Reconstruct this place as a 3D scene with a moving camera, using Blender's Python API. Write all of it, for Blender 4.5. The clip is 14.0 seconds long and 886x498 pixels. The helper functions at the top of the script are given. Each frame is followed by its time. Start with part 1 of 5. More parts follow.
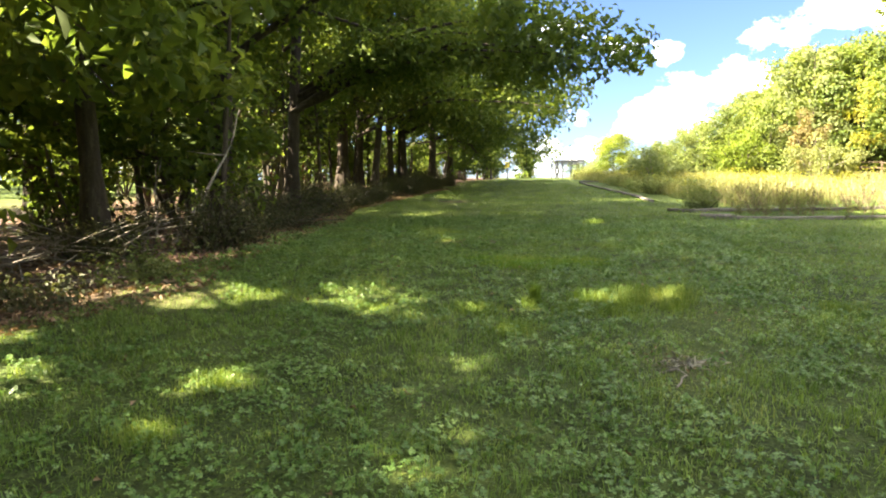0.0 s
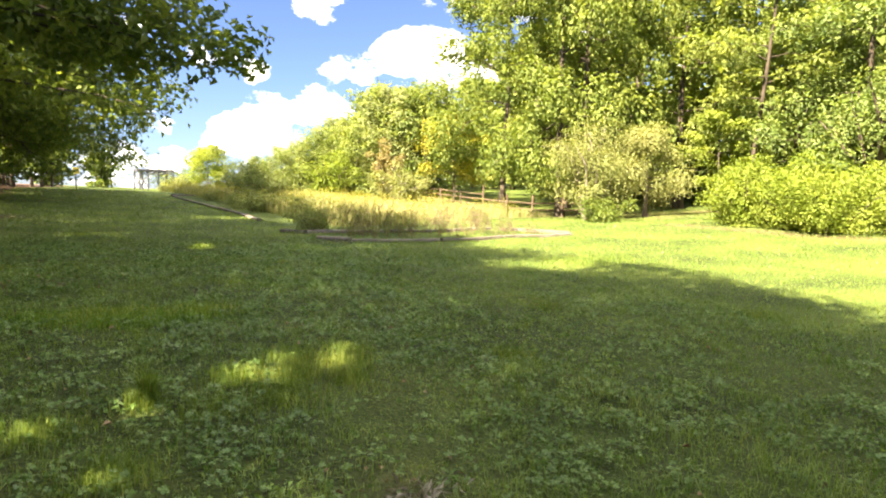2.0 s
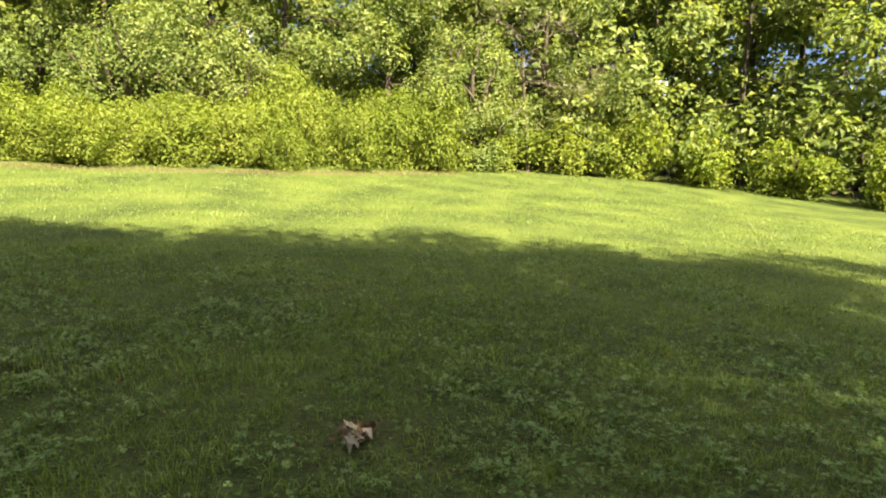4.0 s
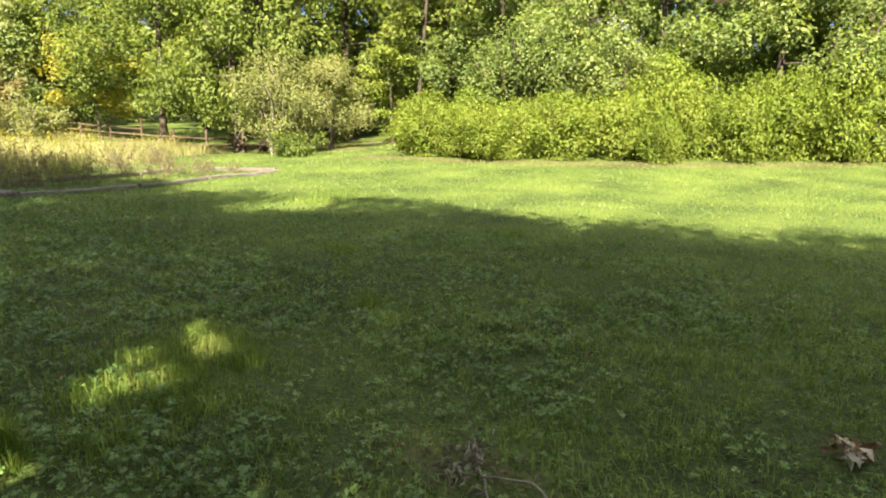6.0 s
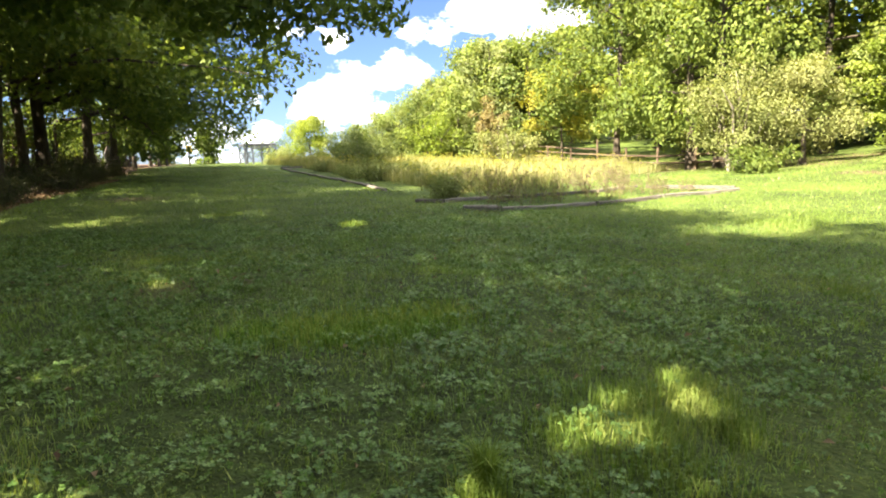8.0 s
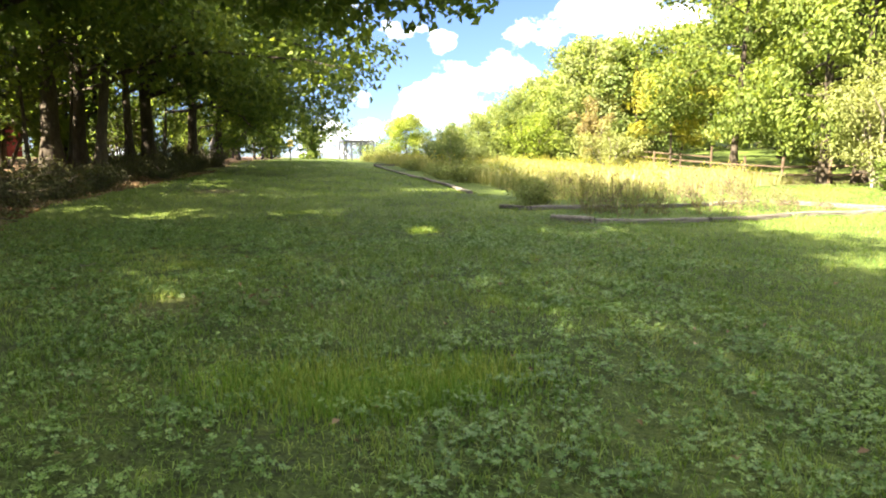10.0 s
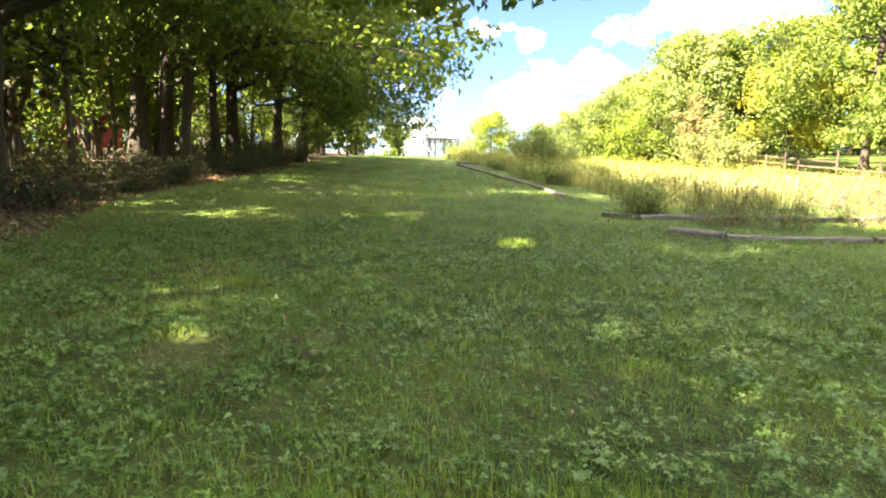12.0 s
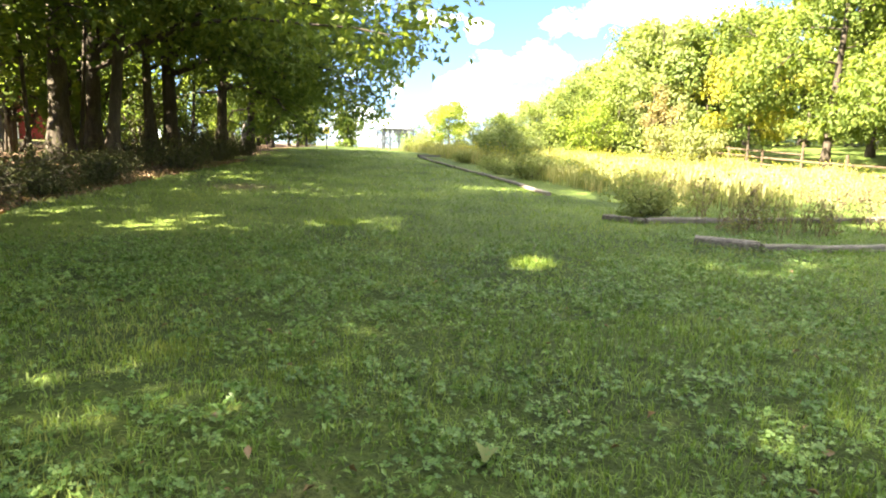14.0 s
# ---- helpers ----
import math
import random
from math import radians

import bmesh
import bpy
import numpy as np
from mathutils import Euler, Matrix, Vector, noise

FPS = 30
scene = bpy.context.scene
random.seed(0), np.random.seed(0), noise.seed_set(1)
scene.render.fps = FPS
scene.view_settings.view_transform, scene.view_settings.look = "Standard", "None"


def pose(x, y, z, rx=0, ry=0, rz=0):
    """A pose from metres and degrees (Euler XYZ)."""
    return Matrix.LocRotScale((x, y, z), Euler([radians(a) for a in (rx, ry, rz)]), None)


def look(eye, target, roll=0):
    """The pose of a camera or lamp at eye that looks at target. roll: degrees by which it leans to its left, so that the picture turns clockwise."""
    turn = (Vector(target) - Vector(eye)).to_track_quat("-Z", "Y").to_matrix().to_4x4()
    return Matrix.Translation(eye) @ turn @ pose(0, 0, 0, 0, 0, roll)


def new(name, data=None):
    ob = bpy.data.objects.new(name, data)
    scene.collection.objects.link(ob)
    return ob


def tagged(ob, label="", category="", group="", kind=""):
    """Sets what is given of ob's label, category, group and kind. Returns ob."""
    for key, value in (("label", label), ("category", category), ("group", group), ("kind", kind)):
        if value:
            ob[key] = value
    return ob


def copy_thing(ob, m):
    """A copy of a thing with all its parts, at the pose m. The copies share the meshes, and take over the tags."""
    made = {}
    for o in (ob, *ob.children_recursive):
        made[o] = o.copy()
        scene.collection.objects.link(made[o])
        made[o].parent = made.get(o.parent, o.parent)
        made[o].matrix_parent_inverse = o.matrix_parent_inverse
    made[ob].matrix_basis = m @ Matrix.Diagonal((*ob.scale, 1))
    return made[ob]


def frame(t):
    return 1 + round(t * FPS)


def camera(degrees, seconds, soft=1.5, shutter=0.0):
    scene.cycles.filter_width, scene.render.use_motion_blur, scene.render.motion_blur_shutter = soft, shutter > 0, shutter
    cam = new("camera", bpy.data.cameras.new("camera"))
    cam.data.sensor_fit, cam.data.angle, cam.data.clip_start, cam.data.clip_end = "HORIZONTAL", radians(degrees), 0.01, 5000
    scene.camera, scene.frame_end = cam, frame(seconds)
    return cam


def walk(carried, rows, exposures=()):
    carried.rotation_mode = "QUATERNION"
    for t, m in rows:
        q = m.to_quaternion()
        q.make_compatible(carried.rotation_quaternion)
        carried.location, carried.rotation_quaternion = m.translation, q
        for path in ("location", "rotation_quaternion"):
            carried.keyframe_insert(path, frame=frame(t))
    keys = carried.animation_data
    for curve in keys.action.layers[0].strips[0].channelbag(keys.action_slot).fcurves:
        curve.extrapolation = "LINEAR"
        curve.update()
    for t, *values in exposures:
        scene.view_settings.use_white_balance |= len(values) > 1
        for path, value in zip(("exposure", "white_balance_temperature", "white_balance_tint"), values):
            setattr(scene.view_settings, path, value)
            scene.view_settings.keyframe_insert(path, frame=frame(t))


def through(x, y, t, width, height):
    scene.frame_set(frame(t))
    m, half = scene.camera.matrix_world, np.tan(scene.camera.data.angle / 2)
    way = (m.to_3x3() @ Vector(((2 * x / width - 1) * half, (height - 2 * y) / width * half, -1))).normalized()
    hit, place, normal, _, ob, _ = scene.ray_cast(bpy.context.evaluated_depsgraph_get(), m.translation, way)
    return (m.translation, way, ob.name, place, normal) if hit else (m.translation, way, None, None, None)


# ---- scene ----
cam = camera(73.49, 14.0, soft=2.0)
# seconds, x, y, z, yaw, pitch, roll
ROWS = [
    (0.0, -0.0, -0.0, 1.478, -0.0, -5.55, 0.89),
    (0.5, 0.162, 0.717, 1.504, -4.81, -5.0, 0.41),
    (1.0, 0.225, 1.292, 1.564, -13.12, -4.06, -0.66),
    (1.5, 0.278, 1.729, 1.622, -22.97, -3.79, -0.68),
    (2.0, 0.122, 1.99, 1.59, -37.89, -4.12, -1.03),
    (2.5, 0.036, 2.156, 1.625, -54.94, -5.49, -0.79),
    (3.0, -0.084, 2.413, 1.606, -74.33, -6.91, -0.96),
    (3.2, -0.174, 2.47, 1.596, -82.13, -7.49, -1.17),
    (4.35, -0.46, 2.83, 1.625, -105.5, -9.6, -1.1),
    (5.3, -0.611, 3.233, 1.665, -91.61, -10.95, -0.98),
    (5.5, -0.665, 3.3, 1.684, -85.47, -10.9, -0.71),
    (6.0, -0.699, 3.457, 1.677, -70.5, -10.41, 0.43),
    (6.5, -0.678, 3.62, 1.691, -56.65, -9.68, 1.38),
    (7.0, -0.66, 3.813, 1.694, -45.0, -8.94, 2.08),
    (7.5, -0.599, 4.003, 1.684, -36.12, -8.35, 2.31),
    (8.0, -0.361, 4.15, 1.667, -29.94, -7.84, 2.02),
    (8.5, -0.084, 4.364, 1.68, -25.78, -7.42, 1.42),
    (8.7, -0.005, 4.463, 1.674, -24.91, -7.31, 1.12),
    (10.8, 0.814, 5.786, 1.71, -17.29, -7.72, -0.59),
    (11.0, 0.851, 5.946, 1.716, -16.38, -7.67, -0.76),
    (11.5, 0.871, 6.349, 1.717, -14.42, -7.7, -1.16),
    (12.0, 0.853, 6.794, 1.698, -12.61, -7.79, -1.37),
    (12.5, 0.853, 7.323, 1.743, -11.19, -8.05, -1.36),
    (13.0, 0.892, 7.789, 1.743, -10.6, -8.5, -1.27),
    (13.5, 0.831, 8.199, 1.758, -12.06, -8.87, -1.31),
    (14.0, 0.737, 8.65, 1.804, -17.37, -8.57, -1.26),
]
EXPOSURES = [(0.0, 3.55, 7300, 11), (2.0, 3.25, 7800, 13), (3.2, 2.7, 7900, 13), (5.3, 2.55, 7150, 12), (7.0, 2.85, 7050, 11), (8.5, 3.2, 7100, 11), (11.0, 3.65, 7300, 11), (14.0, 3.95, 7250, 9)]
walk(cam, [(t, pose(x, y, z, 90 + pitch, roll, yaw)) for t, x, y, z, yaw, pitch, roll in ROWS], EXPOSURES)

# ---- world, sun and sky ----
SUN_AZ, SUN_EL = radians(256.0), radians(42.0)  # azimuth counted from +y towards +x
SUN = Vector((math.sin(SUN_AZ) * math.cos(SUN_EL), math.cos(SUN_AZ) * math.cos(SUN_EL), math.sin(SUN_EL)))
sun_data = bpy.data.lights.new("sun", "SUN")
sun_data.energy, sun_data.angle, sun_data.color = 5.0, radians(0.55), (1.0, 0.91, 0.75)
sun = new("sun", sun_data)
sun.matrix_world = look(SUN * 60, (0, 0, 0))

world = bpy.data.worlds.new("sky")
scene.world = world
world.use_nodes = True
wn, wl = world.node_tree.nodes, world.node_tree.links
wn.clear()
w_out, w_bg = wn.new("ShaderNodeOutputWorld"), wn.new("ShaderNodeBackground")
w_sky, w_tc = wn.new("ShaderNodeTexSky"), wn.new("ShaderNodeTexCoord")
w_sky.sky_type, w_sky.sun_disc = "NISHITA", False
w_sky.sun_elevation, w_sky.sun_rotation = SUN_EL, SUN_AZ
w_sky.air_density, w_sky.dust_density, w_sky.ozone_density = 1.0, 0.6, 1.6
w_bg.inputs["Strength"].default_value = 0.053
w_map = wn.new("ShaderNodeMapping")
w_map.inputs["Scale"].default_value = (1.0, 1.0, 1.6)
w_map.inputs["Location"].default_value = (0.31, 0.12, 0.05)
w_noise = wn.new("ShaderNodeTexNoise")
w_noise.inputs["Scale"].default_value, w_noise.inputs["Detail"].default_value = 8.5, 9.0
w_noise.inputs["Roughness"].default_value = 0.6
w_ramp = wn.new("ShaderNodeValToRGB")
w_ramp.color_ramp.elements[0].position, w_ramp.color_ramp.elements[1].position = 0.57, 0.76
wl.new(w_tc.outputs["Generated"], w_map.inputs["Vector"])
wl.new(w_map.outputs["Vector"], w_noise.inputs["Vector"])
# cumulus heaps over the hill: each one lifts the cloud noise round one heading
CLOUDS = [((0.375, 0.918, 0.125), 0.09, 0.26), ((0.315, 0.945, 0.115), 0.05, 0.24), ((0.44, 0.885, 0.155), 0.05, 0.24), ((0.345, 0.915, 0.205), 0.03, 0.24),
          ((0.47, 0.85, 0.215), 0.05, 0.22), ((0.545, 0.80, 0.245), 0.06, 0.28), ((0.575, 0.775, 0.25), 0.05, 0.26), ((0.24, 0.968, 0.06), 0.035, 0.2)]
# broken cloud thickens overhead, above the view: added as white fill for the shade
w_sep, w_high, w_over = wn.new("ShaderNodeSeparateXYZ"), wn.new("ShaderNodeMapRange"), wn.new("ShaderNodeMath")
w_high.interpolation_type = "SMOOTHSTEP"
w_high.inputs["From Min"].default_value, w_high.inputs["From Max"].default_value = 0.3, 0.62
w_high.inputs["To Min"].default_value, w_high.inputs["To Max"].default_value = 0.0, 0.12
wl.new(w_tc.outputs["Generated"], w_sep.inputs[0]); wl.new(w_sep.outputs["Z"], w_high.inputs["Value"])
wl.new(w_noise.outputs["Fac"], w_over.inputs[0]); wl.new(w_high.outputs["Result"], w_over.inputs[1])
w_sum = w_over.outputs[0]
for heading, reach, lift in CLOUDS:
    d = wn.new("ShaderNodeVectorMath")
    d.operation = "SUBTRACT"
    d.inputs[1].default_value = heading
    wl.new(w_tc.outputs["Generated"], d.inputs[0])
    flat = wn.new("ShaderNodeVectorMath")
    flat.operation = "MULTIPLY"
    flat.inputs[1].default_value = (1.0, 1.0, 1.5)
    wl.new(d.outputs[0], flat.inputs[0])
    ln = wn.new("ShaderNodeVectorMath")
    ln.operation = "LENGTH"
    wl.new(flat.outputs[0], ln.inputs[0])
    mr = wn.new("ShaderNodeMapRange")
    mr.interpolation_type = "SMOOTHSTEP"
    mr.inputs["From Min"].default_value, mr.inputs["From Max"].default_value = reach * 1.35, reach * 0.3
    mr.inputs["To Min"].default_value, mr.inputs["To Max"].default_value = 0.0, lift * 0.85
    wl.new(ln.outputs["Value"], mr.inputs["Value"])
    add = wn.new("ShaderNodeMath")
    wl.new(w_sum, add.inputs[0])
    wl.new(mr.outputs["Result"], add.inputs[1])
    w_sum = add.outputs[0]
wl.new(w_sum, w_ramp.inputs["Fac"])
w_mix = wn.new("ShaderNodeMix")
w_mix.data_type = "RGBA"
w_mix.inputs["B"].default_value = (16.0, 16.0, 16.0, 1)
wl.new(w_ramp.outputs["Color"], w_mix.inputs["Factor"])
w_tint = wn.new("ShaderNodeMix")
w_tint.data_type, w_tint.blend_type = "RGBA", "MULTIPLY"
w_tint.inputs["Factor"].default_value = 1.0
w_tint.inputs["B"].default_value = (0.30, 0.375, 0.585, 1)
wl.new(w_sky.outputs["Color"], w_tint.inputs["A"])
wl.new(w_tint.outputs["Result"], w_mix.inputs["A"])
wl.new(w_mix.outputs["Result"], w_bg.inputs["Color"])
wl.new(w_bg.outputs["Background"], w_out.inputs["Surface"])


# ---- materials ----
def material(name):
    m = bpy.data.materials.new(name)
    m.use_nodes = True
    return m, m.node_tree.nodes, m.node_tree.links, m.node_tree.nodes["Principled BSDF"]


def ramp(nodes, stops):
    r = nodes.new("ShaderNodeValToRGB")
    e = r.color_ramp.elements
    while len(e) < len(stops):
        e.new(0.5)
    for el, (p, c) in zip(e, stops):
        el.position, el.color = p, (*c, 1)
    return r


def leaf_material(name, stops, through=0.45, rough=0.6, patch=0.6, gloss=0.2):
    """Leaves: one tint a leaf, drifting in patches through the crown, and light that shines through them."""
    m, n, l, b = material(name)
    geo, tc, noi = n.new("ShaderNodeNewGeometry"), n.new("ShaderNodeTexCoord"), n.new("ShaderNodeTexNoise")
    info = n.new("ShaderNodeObjectInfo")
    noi.inputs["Scale"].default_value, noi.inputs["Detail"].default_value = patch, 3.0
    l.new(tc.outputs["Object"], noi.inputs["Vector"])
    a = n.new("ShaderNodeMath"); a.operation = "MULTIPLY_ADD"
    a.inputs[1].default_value, a.inputs[2].default_value = 0.28, 0.02
    l.new(geo.outputs["Random Per Island"], a.inputs[0])
    s = n.new("ShaderNodeMath"); s.operation = "MULTIPLY_ADD"
    s.inputs[1].default_value = 0.72
    l.new(noi.outputs["Fac"], s.inputs[0]); l.new(a.outputs[0], s.inputs[2])
    t = n.new("ShaderNodeMath"); t.operation = "MULTIPLY_ADD"
    t.inputs[1].default_value = 0.16
    l.new(info.outputs["Random"], t.inputs[0]); l.new(s.outputs[0], t.inputs[2])
    r = ramp(n, stops)
    l.new(t.outputs[0], r.inputs["Fac"])
    l.new(r.outputs["Color"], b.inputs["Base Color"])
    b.inputs["Roughness"].default_value = rough
    b.inputs["Specular IOR Level"].default_value = gloss
    tr, mix = n.new("ShaderNodeBsdfTranslucent"), n.new("ShaderNodeMixShader")
    warm = n.new("ShaderNodeMix"); warm.data_type = "RGBA"; warm.blend_type = "MULTIPLY"
    warm.inputs["Factor"].default_value = 1.0
    warm.inputs["B"].default_value = (1.3, 1.25, 0.6, 1)
    l.new(r.outputs["Color"], warm.inputs["A"])
    l.new(warm.outputs["Result"], tr.inputs["Color"])
    mix.inputs["Fac"].default_value = through
    out = n["Material Output"]
    l.new(b.outputs["BSDF"], mix.inputs[1]); l.new(tr.outputs["BSDF"], mix.inputs[2])
    l.new(mix.outputs["Shader"], out.inputs["Surface"])
    return m


def rough_material(name, stops, scale=6.0, stretch=(1, 1, 1), rough=0.85, bump=0.5, fine=40.0):
    """Bark, timber, stone: two scales of noise and a relief."""
    m, n, l, b = material(name)
    tc, mp = n.new("ShaderNodeTexCoord"), n.new("ShaderNodeMapping")
    info = n.new("ShaderNodeObjectInfo")
    mp.inputs["Scale"].default_value = stretch
    l.new(tc.outputs["Object"], mp.inputs["Vector"])
    n1, n2 = n.new("ShaderNodeTexNoise"), n.new("ShaderNodeTexNoise")
    n1.inputs["Scale"].default_value, n1.inputs["Detail"].default_value = scale, 5.0
    n2.inputs["Scale"].default_value, n2.inputs["Detail"].default_value = fine, 4.0
    l.new(mp.outputs["Vector"], n1.inputs["Vector"]); l.new(mp.outputs["Vector"], n2.inputs["Vector"])
    a = n.new("ShaderNodeMath"); a.operation = "MULTIPLY_ADD"
    a.inputs[1].default_value = 0.4
    l.new(n2.outputs["Fac"], a.inputs[0])
    c = n.new("ShaderNodeMath"); c.operation = "MULTIPLY_ADD"
    c.inputs[1].default_value = 0.6
    l.new(n1.outputs["Fac"], c.inputs[0]); l.new(a.outputs[0], c.inputs[2]); a.inputs[2].default_value = 0.0
    d = n.new("ShaderNodeMath"); d.operation = "MULTIPLY_ADD"; d.inputs[1].default_value = 0.12
    l.new(info.outputs["Random"], d.inputs[0]); l.new(c.outputs[0], d.inputs[2])
    r = ramp(n, stops)
    l.new(d.outputs[0], r.inputs["Fac"]); l.new(r.outputs["Color"], b.inputs["Base Color"])
    b.inputs["Roughness"].default_value = rough
    b.inputs["Specular IOR Level"].default_value = 0.25
    bp = n.new("ShaderNodeBump")
    bp.inputs["Strength"].default_value, bp.inputs["Distance"].default_value = bump, 0.02
    l.new(c.outputs[0], bp.inputs["Height"]); l.new(bp.outputs["Normal"], b.inputs["Normal"])
    return m


M_LEAF_WOOD = leaf_material("leaf_woodland", [(0.25, (0.046, 0.080, 0.020)), (0.55, (0.096, 0.146, 0.034)), (0.85, (0.19, 0.232, 0.052))], 0.53)
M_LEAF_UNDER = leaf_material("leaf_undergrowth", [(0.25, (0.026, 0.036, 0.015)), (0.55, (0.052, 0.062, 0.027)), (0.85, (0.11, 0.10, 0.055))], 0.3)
M_LEAF_FIELD = leaf_material("leaf_field_tree", [(0.3, (0.062, 0.098, 0.024)), (0.55, (0.116, 0.164, 0.037)), (0.8, (0.205, 0.246, 0.062))], 0.48)
M_LEAF_VINE = leaf_material("leaf_vine", [(0.3, (0.070, 0.115, 0.034)), (0.55, (0.132, 0.190, 0.056)), (0.8, (0.25, 0.30, 0.10))], 0.48, rough=0.45)
M_LEAF_BRAMBLE = leaf_material("leaf_bramble", [(0.3, (0.098, 0.152, 0.024)), (0.55, (0.166, 0.228, 0.038)), (0.8, (0.255, 0.305, 0.068))], 0.52)
M_LEAF_PALE = leaf_material("leaf_pale_shrub", [(0.25, (0.095, 0.125, 0.040)), (0.55, (0.172, 0.200, 0.070)), (0.85, (0.27, 0.28, 0.115))], 0.4)
M_LEAF_GOLD = leaf_material("leaf_golden", [(0.25, (0.125, 0.155, 0.024)), (0.55, (0.245, 0.255, 0.043)), (0.85, (0.37, 0.33, 0.075))], 0.45)
M_LEAF_RUSSET = leaf_material("leaf_russet", [(0.25, (0.115, 0.105, 0.045)), (0.55, (0.205, 0.172, 0.078)), (0.85, (0.30, 0.25, 0.115))], 0.4)
M_LEAF_GREY = leaf_material("leaf_grey_green", [(0.25, (0.090, 0.125, 0.048)), (0.55, (0.165, 0.210, 0.082)), (0.85, (0.27, 0.30, 0.13))])
M_GRASS = leaf_material("grass_blade", [(0.2, (0.040, 0.086, 0.016)), (0.45, (0.088, 0.160, 0.030)), (0.68, (0.150, 0.228, 0.050)), (0.95, (0.25, 0.27, 0.09))], through=0.4, rough=0.42, patch=0.9, gloss=0.25)
M_GRASS_LONG = leaf_material("grass_long", [(0.25, (0.060, 0.140, 0.018)), (0.55, (0.115, 0.222, 0.032)), (0.85, (0.27, 0.31, 0.08))], through=0.42, patch=0.8)
M_GRASS_TUFT = leaf_material("grass_tuft", [(0.25, (0.066, 0.124, 0.020)), (0.55, (0.124, 0.192, 0.036)), (0.85, (0.24, 0.28, 0.08))], through=0.4, patch=2.5)
M_CLOVER = leaf_material("clover_leaf", [(0.25, (0.038, 0.090, 0.018)), (0.55, (0.090, 0.170, 0.039)), (0.85, (0.195, 0.285, 0.088))], through=0.3, rough=0.45, patch=1.5, gloss=0.33)
M_MEADOW = leaf_material("meadow_stalk", [(0.25, (0.095, 0.130, 0.040)), (0.55, (0.195, 0.212, 0.075)), (0.85, (0.38, 0.345, 0.17))], through=0.4, patch=0.35)
M_DRY = leaf_material("dry_stalk", [(0.2, (0.075, 0.055, 0.038)), (0.6, (0.16, 0.125, 0.08)), (0.95, (0.26, 0.21, 0.13))], through=0.15, rough=0.8)
M_THATCH = leaf_material("dry_thatch", [(0.2, (0.16, 0.145, 0.115)), (0.6, (0.30, 0.275, 0.22)), (0.95, (0.45, 0.42, 0.35))], through=0.1, rough=0.85)
M_DEAD_LEAF = leaf_material("dead_leaf", [(0.2, (0.070, 0.044, 0.026)), (0.55, (0.16, 0.102, 0.060)), (0.92, (0.33, 0.25, 0.16))], through=0.1, rough=0.75)
M_BARK = rough_material("bark", [(0.3, (0.018, 0.014, 0.010)), (0.55, (0.048, 0.038, 0.028)), (0.75, (0.105, 0.088, 0.068))], 5.0, (2.2, 2.2, 0.5), bump=0.9)
M_BARK_PALE = rough_material("bark_pale", [(0.3, (0.10, 0.09, 0.07)), (0.55, (0.21, 0.185, 0.15)), (0.75, (0.34, 0.31, 0.27))], 5.0, (2.0, 2.0, 0.6), bump=0.7)
M_TIMBER = rough_material("weathered_timber", [(0.3, (0.036, 0.030, 0.024)), (0.5, (0.095, 0.083, 0.069)), (0.75, (0.225, 0.205, 0.175))], 3.0, (0.6, 8.0, 8.0), bump=0.6)
M_FENCE = rough_material("fence_wood", [(0.3, (0.035, 0.025, 0.017)), (0.55, (0.078, 0.055, 0.037)), (0.75, (0.14, 0.105, 0.072))], 4.0, (1.5, 1.5, 1.5), bump=0.5)
M_SOIL = rough_material("bed_soil", [(0.3, (0.06, 0.042, 0.03)), (0.55, (0.12, 0.085, 0.06)), (0.75, (0.20, 0.15, 0.11))], 2.5, bump=0.8)


# ---- terrain ----
def smooth(a, b, v):
    t = np.clip((v - a) / (b - a), 0, 1)
    return t * t * (3 - 2 * t)


def terrain(x, y):
    """Height of the ground: a lawn that climbs ahead, a low swell in it, and a bank towards the hedge."""
    x, y = np.asarray(x, float), np.asarray(y, float)
    w = np.clip(y, -60, 45)
    z = 0.0405 * w + 0.0002 * np.maximum(w, 0) ** 2 + 0.025 * np.clip(y - 45, 0, 60) - 0.0063 * np.clip(x, -40, 26)
    z = z + 0.10 * np.exp(-((x - 1.5) / 6) ** 2 - ((y - 10.5) / 4) ** 2)
    z = z + 0.0030 * np.clip(x - 7, 0, 19) ** 2 * (1 - smooth(12, 28, y))
    z = z + 0.07 * np.clip(x - 27, 0, 63)
    z = z + 0.018 * np.sin(1.9 * x + 0.6 * y) * np.sin(1.3 * y - 0.4 * x)
    return z


def ground_z(x, y):
    return float(terrain(x, y))


EDGE_Y = np.array([-60, 0, 5.5, 7, 11, 15.5, 20, 23, 27, 33, 40, 55, 68, 90.0])
EDGE_X = np.array([-7, -5.2, -4.2, -3.4, -3.5, -3.1, -3.4, -2.7, -1.8, -0.3, 1.2, 3.6, 6.0, 9.0])


def wood_edge(y):
    """x of the line where the lawn ends and the wood begins."""
    return np.interp(y, EDGE_Y, EDGE_X)


def mesh_of(name, verts, faces, sides, mat):
    """A mesh from arrays: faces is (n, sides)."""
    me = bpy.data.meshes.new(name)
    verts, faces = np.ascontiguousarray(verts, np.float32), np.ascontiguousarray(faces, np.int32)
    me.vertices.add(len(verts)); me.vertices.foreach_set("co", verts.ravel())
    me.loops.add(faces.size); me.loops.foreach_set("vertex_index", faces.ravel())
    me.polygons.add(len(faces))
    me.polygons.foreach_set("loop_start", np.arange(0, faces.size, sides, dtype=np.int32))
    me.update(calc_edges=True)
    if mat:
        me.materials.append(mat)
    return me


